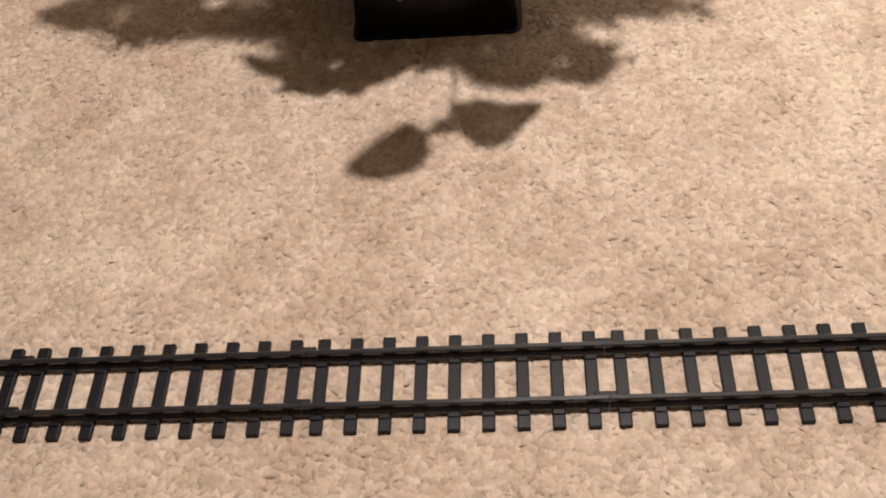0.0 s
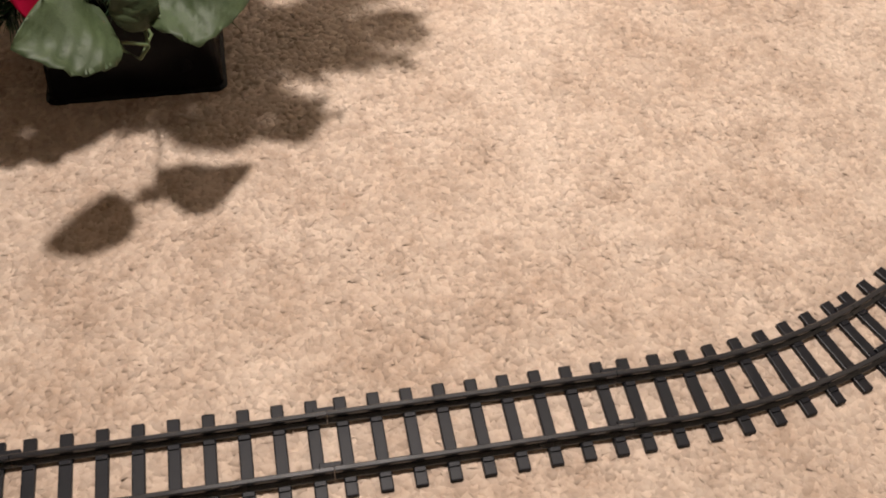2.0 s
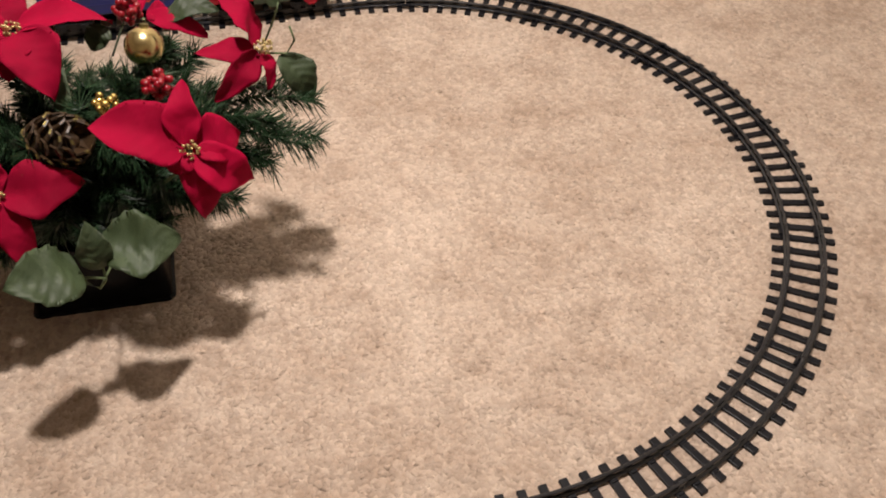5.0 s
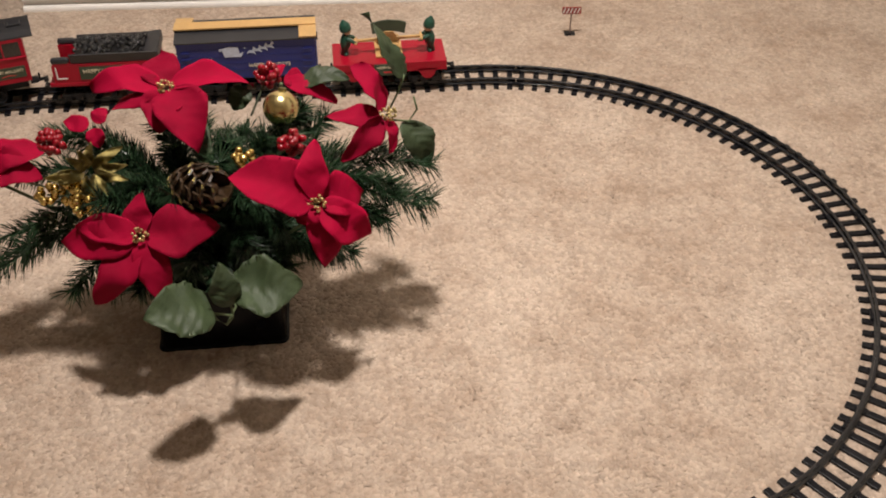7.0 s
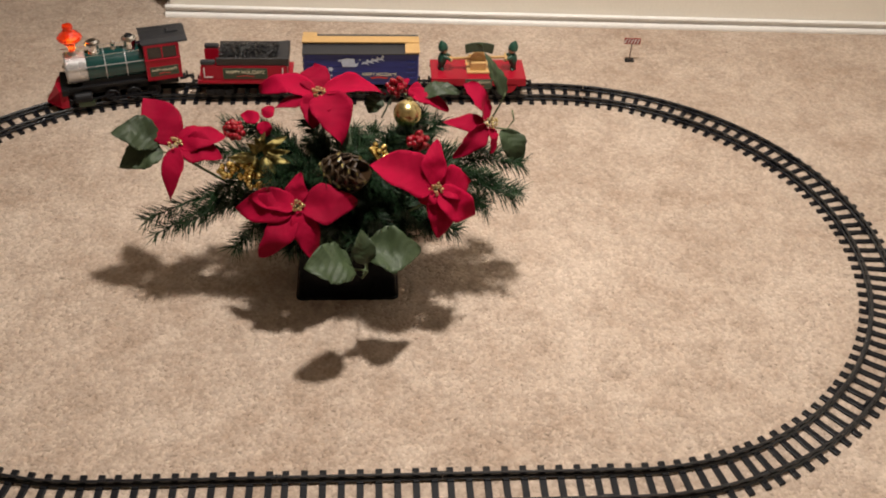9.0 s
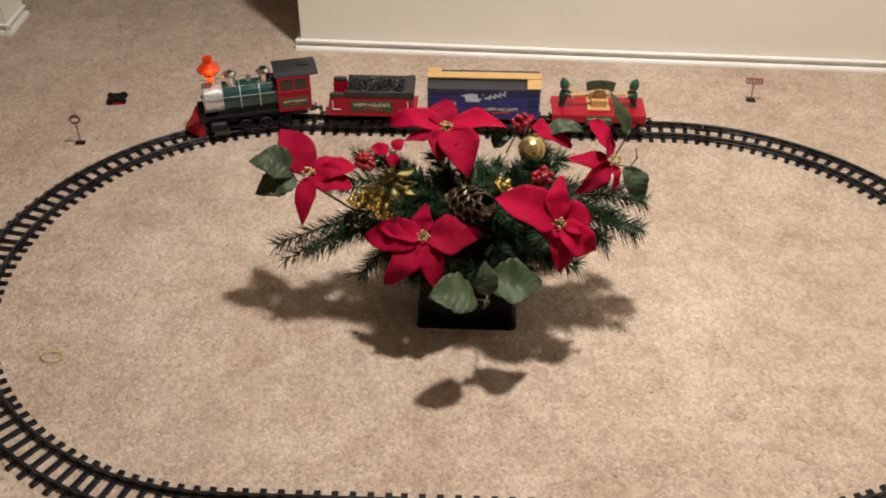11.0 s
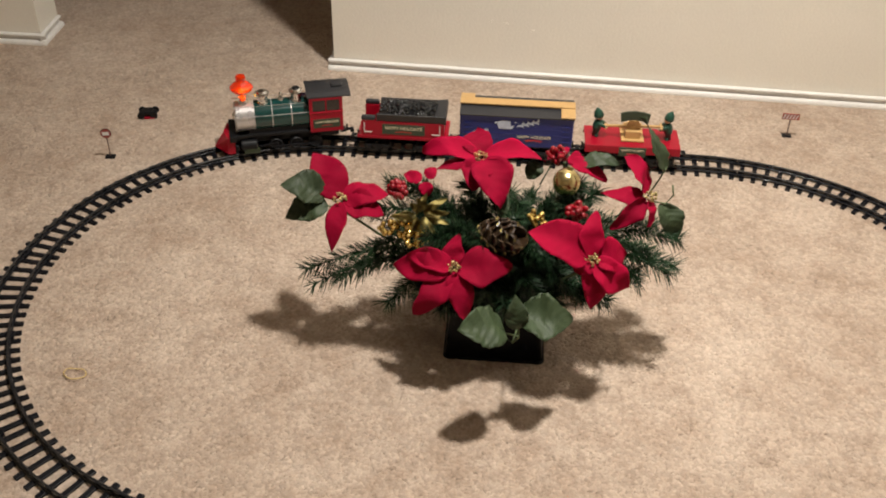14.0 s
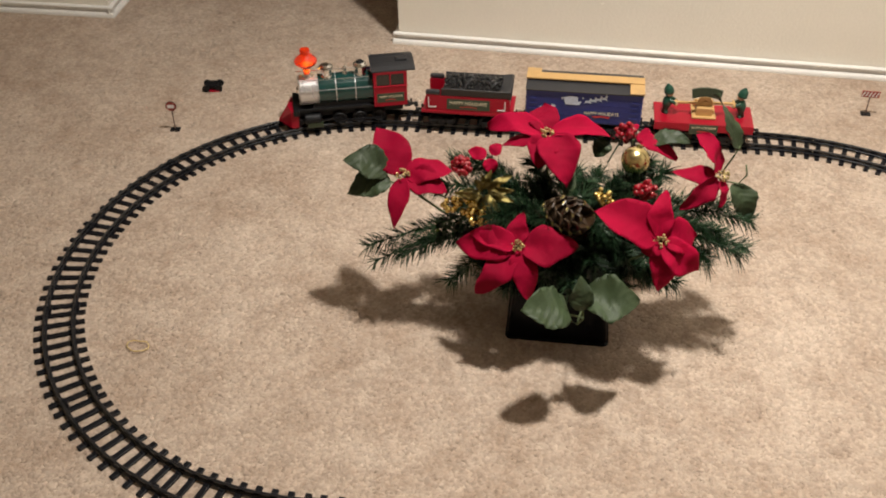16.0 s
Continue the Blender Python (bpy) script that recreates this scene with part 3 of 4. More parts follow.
def box_car():
    e = thing("box_car", "blue toy box car with tan roof walk and silver print", "toy train", "holiday train")
    part("chassis", box((0.196, 0.040, 0.010), (0, 0, 0.042), 0.001), M_chassis, e)
    for x in (0.066, -0.066):
        bogie(e, x)
    L, wy, z0, z1 = 0.214, 0.035, 0.046, 0.113
    body = part("body", box((L, wy * 2, z1 - z0), (0, 0, (z0 + z1) / 2), 0.0012), M_blue, e, "deep blue body")
    for sy in (-1, 1):
        for i in range(21):
            part("siding_rib", box((L - 0.004, 0.0007, 0.0012), (0, sy * (wy + 0.0002), z0 + 0.004 + i * 0.003)), M_blue, body) if i % 4 == 0 else None
        for d in (-1, 1):
            for k in range(4):
                part("ladder_rung", box((0.014, 0.0022, 0.0016), (d * 0.094, sy * (wy + 0.0012), 0.062 + k * 0.011), 0.0004), M_blue, body)
    for d in (-1, 1):
        for k in range(5):
            part("ladder_rung", box((0.0022, 0.022, 0.0016), (d * (L / 2 + 0.0012), 0.018, 0.058 + k * 0.011), 0.0004), M_blue, body)
        part("brake_wheel", lathe([(0.004, 0), (0.0055, 0.001), (0.007, 0), (0.0055, -0.001)], 14, pose(d * (L / 2 + 0.003), -0.012, 0.09) @ LYING), M_chassis, e)
    prof = [(-0.0385, 0.1115), (-0.0385, 0.1135), (0, 0.1205), (0.0385, 0.1135), (0.0385, 0.1115), (0, 0.1180)]
    part("roof", extrude(prof, L + 0.004, Matrix(((0, 0, 1, -L / 2 - 0.002), (1, 0, 0, 0), (0, 1, 0, 0), (0, 0, 0, 1)))), M_roof, e, "dark grey pitched roof")
    part("roof_walk", box((L + 0.006, 0.023, 0.003), (0, 0, 0.1228), 0.0006), M_tan, e, "tan roof walk")
    # the end boards lie on opposite sides
    slope = math.degrees(math.atan2(0.007, 0.0385))
    part("roof_walk_end", box((0.027, 0.028, 0.003), (L / 2 - 0.0105, -0.0255, 0.1186), 0.0006, pose(0, 0, 0, slope, 0, 0)), M_tan, e)
    part("roof_walk_end", box((0.027, 0.028, 0.003), (-L / 2 + 0.0105, 0.0255, 0.1186), 0.0006, pose(0, 0, 0, -slope, 0, 0)), M_tan, e)
    for sy in (-1, 1):
        face = pose(0, sy * (wy + 0.0007), 0, 90, 0, 0 if sy < 0 else 180)
        q = face @ pose(0, 0.080, 0)
        lettering("HAPPY HOLIDAYS", 0.064, M_print, e, q @ pose(0.034, -0.011, 0.0006), "cream printed words")
        bm = extrude([(-0.017, 0), (0, 0.002), (0.017, 0), (0.014, -0.0032), (0, -0.0008), (-0.014, -0.0032)], 0.0004)
        part("flourish", bm, M_redprint, e, "red printed flourish", m=q @ pose(0.034, -0.0175, 0.0002))
        # sleigh, deer, tower and snowflakes, as plain silver shapes
        bm = extrude([(-0.016, 0.008), (-0.012, -0.004), (0.010, -0.004), (0.014, 0.003), (0.008, 0.001), (0.007, 0.010), (-0.006, 0.011)], 0.0004)
        part("printed_sleigh", bm, M_silverprint, e, m=q @ pose(-0.020, 0.010, 0.0002) @ Matrix.Diagonal((1.15, 1.2, 1, 1)))
        for k in range(4):
            bm = extrude([(-0.006, -0.003), (-0.003, 0.001), (0.002, 0.001), (0.004, 0.006), (0.007, 0.003), (0.004, 0.0), (0.007, -0.004), (0.002, -0.002), (-0.002, -0.002)], 0.0004)
            part("printed_deer", bm, M_silverprint, e, m=q @ pose(0.007 + k * 0.0095, 0.014 + 0.0028 * k, 0.0002) @ Matrix.Diagonal((1.15, 1.35, 1, 1)))
        bm = extrude([(-0.024, -0.002), (-0.014, 0.004), (-0.008, 0.002), (-0.004, 0.014), (-0.001, 0.020), (0.002, 0.013), (0.005, 0.003), (0.016, 0.0), (0.017, -0.002)], 0.0004)
        part("printed_tower", bm, M_silverprint, e, m=q @ pose(-0.062, -0.025, 0.0002))
        for k, (x, y, s) in enumerate(((-0.080, -0.004, 0.0035), (-0.070, -0.011, 0.003), (-0.057, 0.0, 0.006), (-0.056, -0.013, 0.003), (-0.040, 0.018, 0.003), (-0.002, 0.020, 0.002))):
            pts = [(s * (1 if i % 2 == 0 else 0.45) * math.cos(i * math.pi / 6), s * (1 if i % 2 == 0 else 0.45) * math.sin(i * math.pi / 6)) for i in range(12)]
            part("printed_snowflake", extrude(pts, 0.0004), M_silverprint, e, m=q @ pose(x, y, 0.0002))
    coupler(e, 0.108, 1)
    coupler(e, -0.108, -1)
    return e


def figurine(parent, x, face):
    """Small bent elf doll, one plain mesh."""
    bm = bmesh.new()
    f = face
    add_lathe(bm, [(0, 0), (0.0058, 0.001), (0.0052, 0.010), (0.0084, 0.018), (0.0092, 0.026), (0.0072, 0.034), (0.004, 0.038), (0, 0.038)], 14, pose(x, 0, 0.0600, 0, f * 8, 0), 0)
    add_lathe(bm, [(0, -0.0072), (0.0052, -0.005), (0.0072, 0.0), (0.0060, 0.0048), (0, 0.0064)], 14, pose(x + f * 0.0060, 0, 0.1025), 1)
    add_lathe(bm, [(0.0086, -0.001), (0.0096, 0.0005), (0.0092, 0.004), (0.0085, 0.0085), (0.0065, 0.0125), (0.0032, 0.0150), (0.0030, 0.0170), (0, 0.0185)], 14, pose(x + f * 0.0045, 0, 0.1040, 0, -f * 14, 0), 0)
    for sy in (-1, 1):
        add_lathe(bm, [(0, 0), (0.0034, 0.001), (0.0029, 0.017), (0, 0.019)], 8, pose(x + f * 0.004, sy * 0.008, 0.0925, 0, f * 120, 0), 0)
        add_lathe(bm, [(0, -0.0034), (0.0034, 0.0), (0, 0.0034)], 8, pose(x + f * 0.0205, sy * 0.0065, 0.0840), 1)
        add_lathe(bm, [(0, 0), (0.0040, 0.0), (0.0036, 0.004), (0, 0.006)], 8, pose(x + f * 0.003, sy * 0.0045, 0.0600), 0)
    part("elf_figurine", bm, [M_elf, M_tanface], parent, "dark green elf figurine bending over the pump handle", smooth=True)


def pump_car():
    e = thing("pump_car", "red flat toy car with two elf figurines at a tan pump", "toy train", "holiday train")
    part("chassis", box((0.160, 0.036, 0.010), (0, 0, 0.042), 0.001), M_chassis, e)
    for x in (0.055, -0.055):
        bogie(e, x)
    bm = box((0.182, 0.074, 0.005), (0, 0, 0.0585), 0.001)
    for sy in (-1, 1):
        add_box(bm, (0.182, 0.003, 0.012), (0, sy * 0.0355, 0.0505), 0.0008)
        for d in (-1, 1):
            out = [(-0.016, 0.0), (0.016, 0.0), (0.010, -0.012), (0.004, -0.018), (-0.004, -0.018), (-0.010, -0.012)]
            m = Matrix(((1, 0, 0, d * 0.060), (0, 0, 1, sy * 0.0355 - 0.0015), (0, 1, 0, 0.048), (0, 0, 0, 1)))
            t = extrude(out, 0.003, m)
            me = bpy.data.meshes.new("tmp")
            t.to_mesh(me)
            t.free()
            bm.from_mesh(me)
            bpy.data.meshes.remove(me)
    part("deck", bm, M_red, e, "bright red deck with side skirts")
    bm = box((0.044, 0.052, 0.004), (0, -0.006, 0.063), 0.001)
    add_box(bm, (0.030, 0.026, 0.018), (0, 0, 0.072), 0.002)
    part("pump_base", bm, M_tan, e, "tan slatted pump base")
    for k in range(5):
        part("slat", box((0.034 + 0.0016 * k, 0.0040, 0.0026), (0, -0.0150 - 0.0042 * k, 0.0830 - 0.0044 * k), 0.0006), M_tan, e)
    bm = extrude([(-0.014, 0), (-0.013, 0.013), (-0.008, 0.021), (0.008, 0.021), (0.013, 0.013), (0.014, 0)], 0.006, pose(0, 0.003, 0.078, 90, 0, 0))
    part("pump_stand", bm, M_tan, e)
    bm = box((0.112, 0.005, 0.0045), (0, 0, 0.0855), 0.001, pose(0, 0, 0, 0, 2, 0))
    for d in (-1, 1):
        add_box(bm, (0.004, 0.024, 0.004), (d * 0.053, 0, 0.0855 - d * 0.0018), 0.001)
    part("pump_handle", bm, M_tan, e, "tan rocking pump beam")
    part("pivot", lathe([(0, -0.005), (0.005, -0.005), (0.005, 0.005), (0, 0.005)], 12, pose(0, 0, 0.0855) @ ACROSS), M_tan, e)
    s = part("arch_sign", extrude([(-0.025, 0.004), (-0.028, 0.018), (-0.015, 0.021), (0, 0.022), (0.015, 0.021), (0.028, 0.018), (0.025, 0.004), (0.012, 0.007), (0, 0.008), (-0.012, 0.007)], 0.003, pose(0, 0.012, 0.0945, 90, 0, 0) @ Matrix.Diagonal((1.02, 1.32, 1, 1))), M_plate, e, "dark green arched sign")
    for k in range(7):
        part("letter_bar", box((0.0032, 0.0008, 0.007), ((k - 3) * 0.0066, 0.0085, 0.1128), 0.0002), M_print, s)
    for sy in (-1, 1):
        part("side_plate", box((0.052, 0.0022, 0.020), (0, sy * 0.0372, 0.0495), 0.0006), M_plate, e, "dark green printed side plate")
        lettering("HAPPY HOLIDAYS", 0.044, M_print, e, pose(0, sy * 0.0386, 0.0535, 90, 0, 0 if sy < 0 else 180), "cream printed words")
        part("flourish", box((0.022, 0.0004, 0.0025), (0, sy * 0.0386, 0.0455)), M_redprint, e, "red printed flourish")
    figurine(e, -0.070, 1)
    figurine(e, 0.072, -1)
    coupler(e, 0.090, 1)
    coupler(e, -0.090, -1)
    return e


# the train runs along the back straight towards the left curve
GROW = Matrix.Diagonal((1.07, 1.07, 1.07, 1))
for car, along in ((locomotive, 0.508), (tender, 0.245), (box_car, 0.011), (pump_car, -0.229)):
    car().matrix_basis = on_track(BACK + HALF + along, -0.0008) @ GROW

# ---- poinsettia centrepiece ----
plant = thing("poinsettia_centerpiece", "artificial red poinsettia and pine arrangement in a black pot", "flower arrangement")
CX, CY = -0.032, -0.0435
bm = bmesh.new()
rings = []
for h, z in ((0.0815, 0.0), (0.0830, 0.003), (0.0800, 0.006), (0.0735, 0.085), (0.0765, 0.087), (0.0765, 0.096), (0.0700, 0.096), (0.0680, 0.080)):
    c = 0.010
    ring = []
    for sx, sy in ((1, 1), (-1, 1), (-1, -1), (1, -1)):
        a0 = math.atan2(sy, sx) - math.pi / 4
        for k in range(4):
            a = a0 + k * math.pi / 6
            ring.append(bm.verts.new((CX + sx * (h - c) + c * math.cos(a), CY + sy * (h - c) + c * math.sin(a), z)))
    rings.append(ring)
for a, b in zip(rings, rings[1:]):
    for i in range(16):
        bm.faces.new((a[i], a[(i + 1) % 16], b[(i + 1) % 16], b[i]))
bm.faces.new(rings[0][::-1])
bm.faces.new(rings[-1])
part("pot", bm, M_pot, plant, "glossy black square pot")


def blade(base, tip, width, up, fold=0.12, droop=0.12, ripple=0.06, seed=0, shape=1.0, vein=0.03, crease=0.0):
    """A thin cloth petal or leaf from base to tip: pointed, folded along its rib, drooping and a little wavy."""
    rng = random.Random(seed)
    base, tip, up = Vector(base), Vector(tip), Vector(up).normalized()
    ax = tip - base
    L = ax.length
    ax.normalize()
    side = up.cross(ax).normalized()
    nor = ax.cross(side).normalized()
    bm = bmesh.new()
    nu, nv = 25, 11
    ph, ph2 = rng.uniform(0, 6.28), rng.uniform(0, 6.28)
    slant, at, kink = rng.choice((-1, 1)) * rng.uniform(0.12, 0.34), rng.uniform(0.42, 0.62), crease * rng.uniform(0.5, 1.0)
    roll, skew = rng.uniform(-1, 1) * crease * 0.9, rng.uniform(-0.10, 0.10)
    top, low = [], []
    for i in range(nu):
        t = i / (nu - 1)
        peak = 0.43
        s = max(t - peak, 0) / (1 - peak)
        w = 0.78 * math.sqrt(1 - (1 - t / peak) ** 2) if t < peak else 0.78 * (1 - s) ** 0.80 * (1 + 0.45 * s)
        w = max(width / 2 * w * (1 + 0.05 * math.sin(11 * t + ph)), width * 0.012)
        for j in range(nv):
            u = 2 * j / (nv - 1) - 1
            h = fold * abs(u) ** 1.3 * w + droop * L * (math.sin(math.pi * t) * 0.9) + ripple * w * (math.sin(7 * t + ph + 2.0 * u) + 0.6 * abs(u) * math.sin(17 * t + ph2)) + vein * w * math.cos(2 * math.pi * (6.5 * t - 1.6 * abs(u))) * (1 if 0.05 < t < 0.97 else 0) + 0.12 * ripple * L * math.sin(4 * t + ph2) - kink * L * (math.sqrt(max(t + slant * u - at, 0) ** 2 + 0.0009) - 0.03 if t + slant * u > at else 0.0) - roll * w * max(u - 0.25, 0) ** 2
            p = base + ax * (L * t) + side * (skew * L * math.sin(math.pi * t) + w * u * (1 + 0.05 * math.sin(9 * t + ph2))) + nor * h
            top.append(bm.verts.new(p + nor * 0.0003))
            low.append(bm.verts.new(p - nor * 0.0003))
    for i in range(nu - 1):
        for j in range(nv - 1):
            q = [i * nv + j, i * nv + j + 1, (i + 1) * nv + j + 1, (i + 1) * nv + j]
            bm.faces.new([top[k] for k in q])
            bm.faces.new([low[k] for k in q[::-1]])
    edge = [j for j in range(nv)] + [i * nv + nv - 1 for i in range(1, nu)] + [(nu - 1) * nv + j for j in range(nv - 2, -1, -1)] + [i * nv for i in range(nu - 2, 0, -1)]
    for a, b in zip(edge, edge[1:] + edge[:1]):
        bm.faces.new((top[a], low[a], low[b], top[b]))
    return bm


def bead_cluster(bm, c, r_all, r, count, seed, squash=1.0):
    rng = random.Random(seed)
    for i in range(count):
        d = Vector((rng.gauss(0, 1), rng.gauss(0, 1), rng.gauss(0, 1) * squash)).normalized() * r_all * rng.uniform(0.6, 1.0)
        bmesh.ops.create_icosphere(bm, subdivisions=2 if r > 0.003 else 1, radius=r * rng.uniform(0.85, 1.15), matrix=Matrix.Translation(Vector(c) + d))
    return bm


def berries(name, c, r_all, r, count, seed, material, label):
    """A short wire stem that carries single berries."""
    rng = random.Random(seed)
    c = Vector(c)
    stem = part(name, tube([c, c.lerp(Vector((CX, CY, 0.16)), 0.3)], 0.0014, 5), M_twig, plant, label)
    first = None
    for i in range(count):
        d = Vector((rng.gauss(0, 1), rng.gauss(0, 1), rng.gauss(0, 1))).normalized() * r_all * rng.uniform(0.6, 1.0)
        m = Matrix.Translation(c + d) @ Matrix.Diagonal((*[rng.uniform(0.85, 1.15)] * 3, 1))
        if first is None:
            bm = bmesh.new()
            bmesh.ops.create_icosphere(bm, subdivisions=2, radius=r)
            first = part("berry", bm, material, stem, smooth=True, m=m)
        else:
            again(first, stem, m)


def poinsettia(label, centre, face, petals, seed, stamens=True):
    """petals: tip, width."""
    rng = random.Random(seed)
    c, face = Vector(centre), Vector(face).normalized()
    f = part("poinsettia", tube([c - face * 0.004, c - face * 0.020 - Vector((0, 0, 0.012)), Vector((CX + (c.x - CX) * 0.5, CY + (c.y - CY) * 0.5, 0.14))], [0.0022, 0.002, 0.002], 6), M_stem, plant, label)
    for k, (tip, w) in enumerate(petals):
        d = (Vector(tip) - c).normalized()
        part("petal", blade(c + d * 0.004 + face * 0.001 * k, Vector(tip) - face * 0.004, w * 1.30, face, fold=rng.uniform(0.0, 0.40), droop=rng.uniform(0.04, 0.14), ripple=rng.uniform(0.06, 0.15), seed=seed * 31 + k, crease=rng.uniform(0.15, 0.60)), M_petal, f, smooth=True)
    if stamens:
        bm = bead_cluster(bmesh.new(), c + face * 0.008, 0.011, 0.0022, 26, seed, 0.7)
        tagged(part("flower_center", bm, M_stamen, f, "small gold stamen beads", smooth=True), kind="stuff")
    return f


poinsettia("red poinsettia low on the front", (-0.099, -0.145, 0.205), (-0.10, -0.62, 0.75),
           [((-0.196, -0.137, 0.204), 0.048), ((-0.172, -0.140, 0.226), 0.036), ((-0.096, -0.117, 0.252), 0.031), ((-0.013, -0.147, 0.222), 0.058), ((-0.159, -0.187, 0.146), 0.043), ((-0.080, -0.197, 0.150), 0.041)], 1)
poinsettia("red poinsettia over the pot's corner", (0.101, -0.155, 0.245), (0.15, -0.65, 0.72),
           [((0.009, -0.150, 0.287), 0.066), ((0.060, -0.120, 0.283), 0.044), ((0.106, -0.120, 0.310), 0.036), ((0.158, -0.140, 0.250), 0.052), ((0.164, -0.165, 0.205), 0.050), ((0.109, -0.190, 0.179), 0.044), ((0.078, -0.172, 0.236), 0.034)], 2)
poinsettia("large red poinsettia on top", (-0.071, 0.020, 0.300), (0, -0.35, 0.9),
           [((-0.081, 0.078, 0.327), 0.050), ((-0.166, 0.040, 0.311), 0.042), ((-0.150, 0.005, 0.291), 0.030), ((0.033, 0.030, 0.302), 0.038), ((-0.036, -0.055, 0.265), 0.064), ((-0.082, -0.030, 0.276), 0.048)], 3)
poinsettia("red poinsettia reaching out sideways", (-0.284, -0.052, 0.254), (-0.2, -0.5, 0.8),
           [((-0.336, 0.008, 0.304), 0.058), ((-0.211, -0.040, 0.270), 0.046), ((-0.216, -0.070, 0.246), 0.046), ((-0.294, -0.123, 0.211), 0.036), ((-0.323, -0.030, 0.252), 0.012)], 4)
poinsettia("red poinsettia with curled narrow petals", (0.186, -0.030, 0.278), (0.75, -0.35, 0.45),
           [((0.168, 0.000, 0.337), 0.040), ((0.122, -0.040, 0.292), 0.030), ((0.139, -0.080, 0.248), 0.034), ((0.203, -0.060, 0.246), 0.026)], 5)
poinsettia("small dark red poinsettia behind the ball", (0.064, 0.060, 0.280), (0, -0.3, 0.9),
           [((0.035, 0.066, 0.285), 0.028), ((0.097, 0.056, 0.286), 0.028), ((0.135, 0.040, 0.268), 0.026), ((0.048, 0.085, 0.294), 0.026)], 6, stamens=False)
poinsettia("small glittered red bloom among needles", (-0.156, -0.020, 0.280), (-0.2, -0.5, 0.7),
           [((-0.190, -0.020, 0.290), 0.022), ((-0.152, -0.038, 0.262), 0.024), ((-0.140, -0.012, 0.300), 0.022)], 7, stamens=False)

for k, (base, tip, w, up, droop) in enumerate((
        ((-0.021, -0.237, 0.172), (-0.080, -0.276, 0.207), 0.084, (0.05, -0.42, 0.90), 0.08),
        ((0.000, -0.218, 0.180), (0.080, -0.214, 0.186), 0.086, (-0.05, -0.42, 0.90), 0.10),
        ((0.000, -0.236, 0.172), (-0.006, -0.222, 0.222), 0.046, (0.25, -0.80, 0.55), 0.08),
        ((-0.309, -0.044, 0.256), (-0.374, -0.060, 0.283), 0.070, (0.15, -0.6, 0.8), 0.10),
        ((-0.303, -0.057, 0.246), (-0.372, -0.070, 0.228), 0.062, (0.1, -0.5, 0.85), 0.10),
        ((0.214, 0.000, 0.310), (0.181, 0.022, 0.390), 0.044, (0.80, -0.58, 0.2), 0.08),
        ((0.209, -0.030, 0.266), (0.243, -0.052, 0.216), 0.050, (0.4, -0.7, 0.5), 0.10),
        ((0.090, 0.050, 0.280), (0.150, 0.050, 0.288), 0.040, (0, -0.4, 0.9), 0.08),
        ((0.024, 0.036, 0.286), (0.004, 0.020, 0.268), 0.040, (0, -0.5, 0.85), 0.08),
        ((-0.032, 0.000, 0.262), (-0.026, -0.045, 0.226), 0.030, (0.3, -0.8, 0.2), 0.05))):
    part("leaf", blade(base, tip, w, up, fold=0.22, droop=droop, ripple=0.12, seed=70 + k, vein=0.075, crease=0.35), M_leaf, plant, "dull green cloth leaf", smooth=True)
for pts in ([(CX + 0.02, CY - 0.09, 0.10), (0.000, -0.190, 0.130), (-0.006, -0.240, 0.149), (-0.016, -0.242, 0.160), (-0.021, -0.238, 0.173)],
            [(-0.006, -0.240, 0.149), (0.002, -0.240, 0.160), (0.000, -0.226, 0.179)],
            [(-0.019, -0.239, 0.166), (-0.008, -0.240, 0.165), (0.002, -0.240, 0.162)],
            [(0.12, -0.02, 0.18), (0.185, -0.01, 0.25), (0.207, 0.00, 0.290), (0.216, 0.00, 0.315)],
            [(-0.10, -0.08, 0.18), (-0.20, -0.070, 0.226), (-0.285, -0.054, 0.247)],
            [(-0.285, -0.054, 0.248), (-0.296, -0.050, 0.252), (-0.311, -0.044, 0.256)],
            [(-0.285, -0.056, 0.247), (-0.294, -0.060, 0.245), (-0.305, -0.057, 0.246)],
            [(0.190, -0.03, 0.272), (0.218, -0.03, 0.268), (0.228, -0.03, 0.284), (0.224, -0.03, 0.302)]):
    part("stem", tube(pts, 0.0013, 6), M_stem, plant, "pale green stem", smooth=True)


def pine_branch(pts, seed, needles=230, length=0.026):
    """A wired stem with needles all round it."""
    rng = random.Random(seed)
    bm = add_tube(bmesh.new(), pts, [0.0022 - 0.0013 * i / (len(pts) - 1) for i in range(len(pts))], 5)
    P = [Vector(p) for p in pts]
    for i in range(int(needles * 1.2)):
        f = rng.uniform(0.12, 1.0) * (len(P) - 1)
        k = min(int(f), len(P) - 2)
        d = (P[k + 1] - P[k]).normalized()
        p = P[k].lerp(P[k + 1], f - k)
        a = d.orthogonal().normalized()
        b = d.cross(a)
        t = rng.uniform(0, 2 * math.pi)
        out = (d * rng.uniform(0.5, 1.1) + a * math.cos(t) + b * math.sin(t)).normalized()
        l = length * rng.uniform(0.6, 1.15)
        s = out.orthogonal().normalized() * 0.00072
        s2 = out.cross(s).normalized() * 0.00062
        mid = p + out * l * 0.55 + Vector((0, 0, -0.02 * l))
        end = p + out * l + Vector((0, 0, -0.12 * l))
        v = [bm.verts.new(q) for q in (p + s, p - s * 0.5 + s2, p - s * 0.5 - s2)]
        w = [bm.verts.new(q) for q in (mid + s, mid - s * 0.5 + s2, mid - s * 0.5 - s2)]
        e = bm.verts.new(end)
        for x in range(3):
            y = (x + 1) % 3
            bm.faces.new((v[x], v[y], w[y], w[x]))
            bm.faces.new((w[x], w[y], e))
    return bm


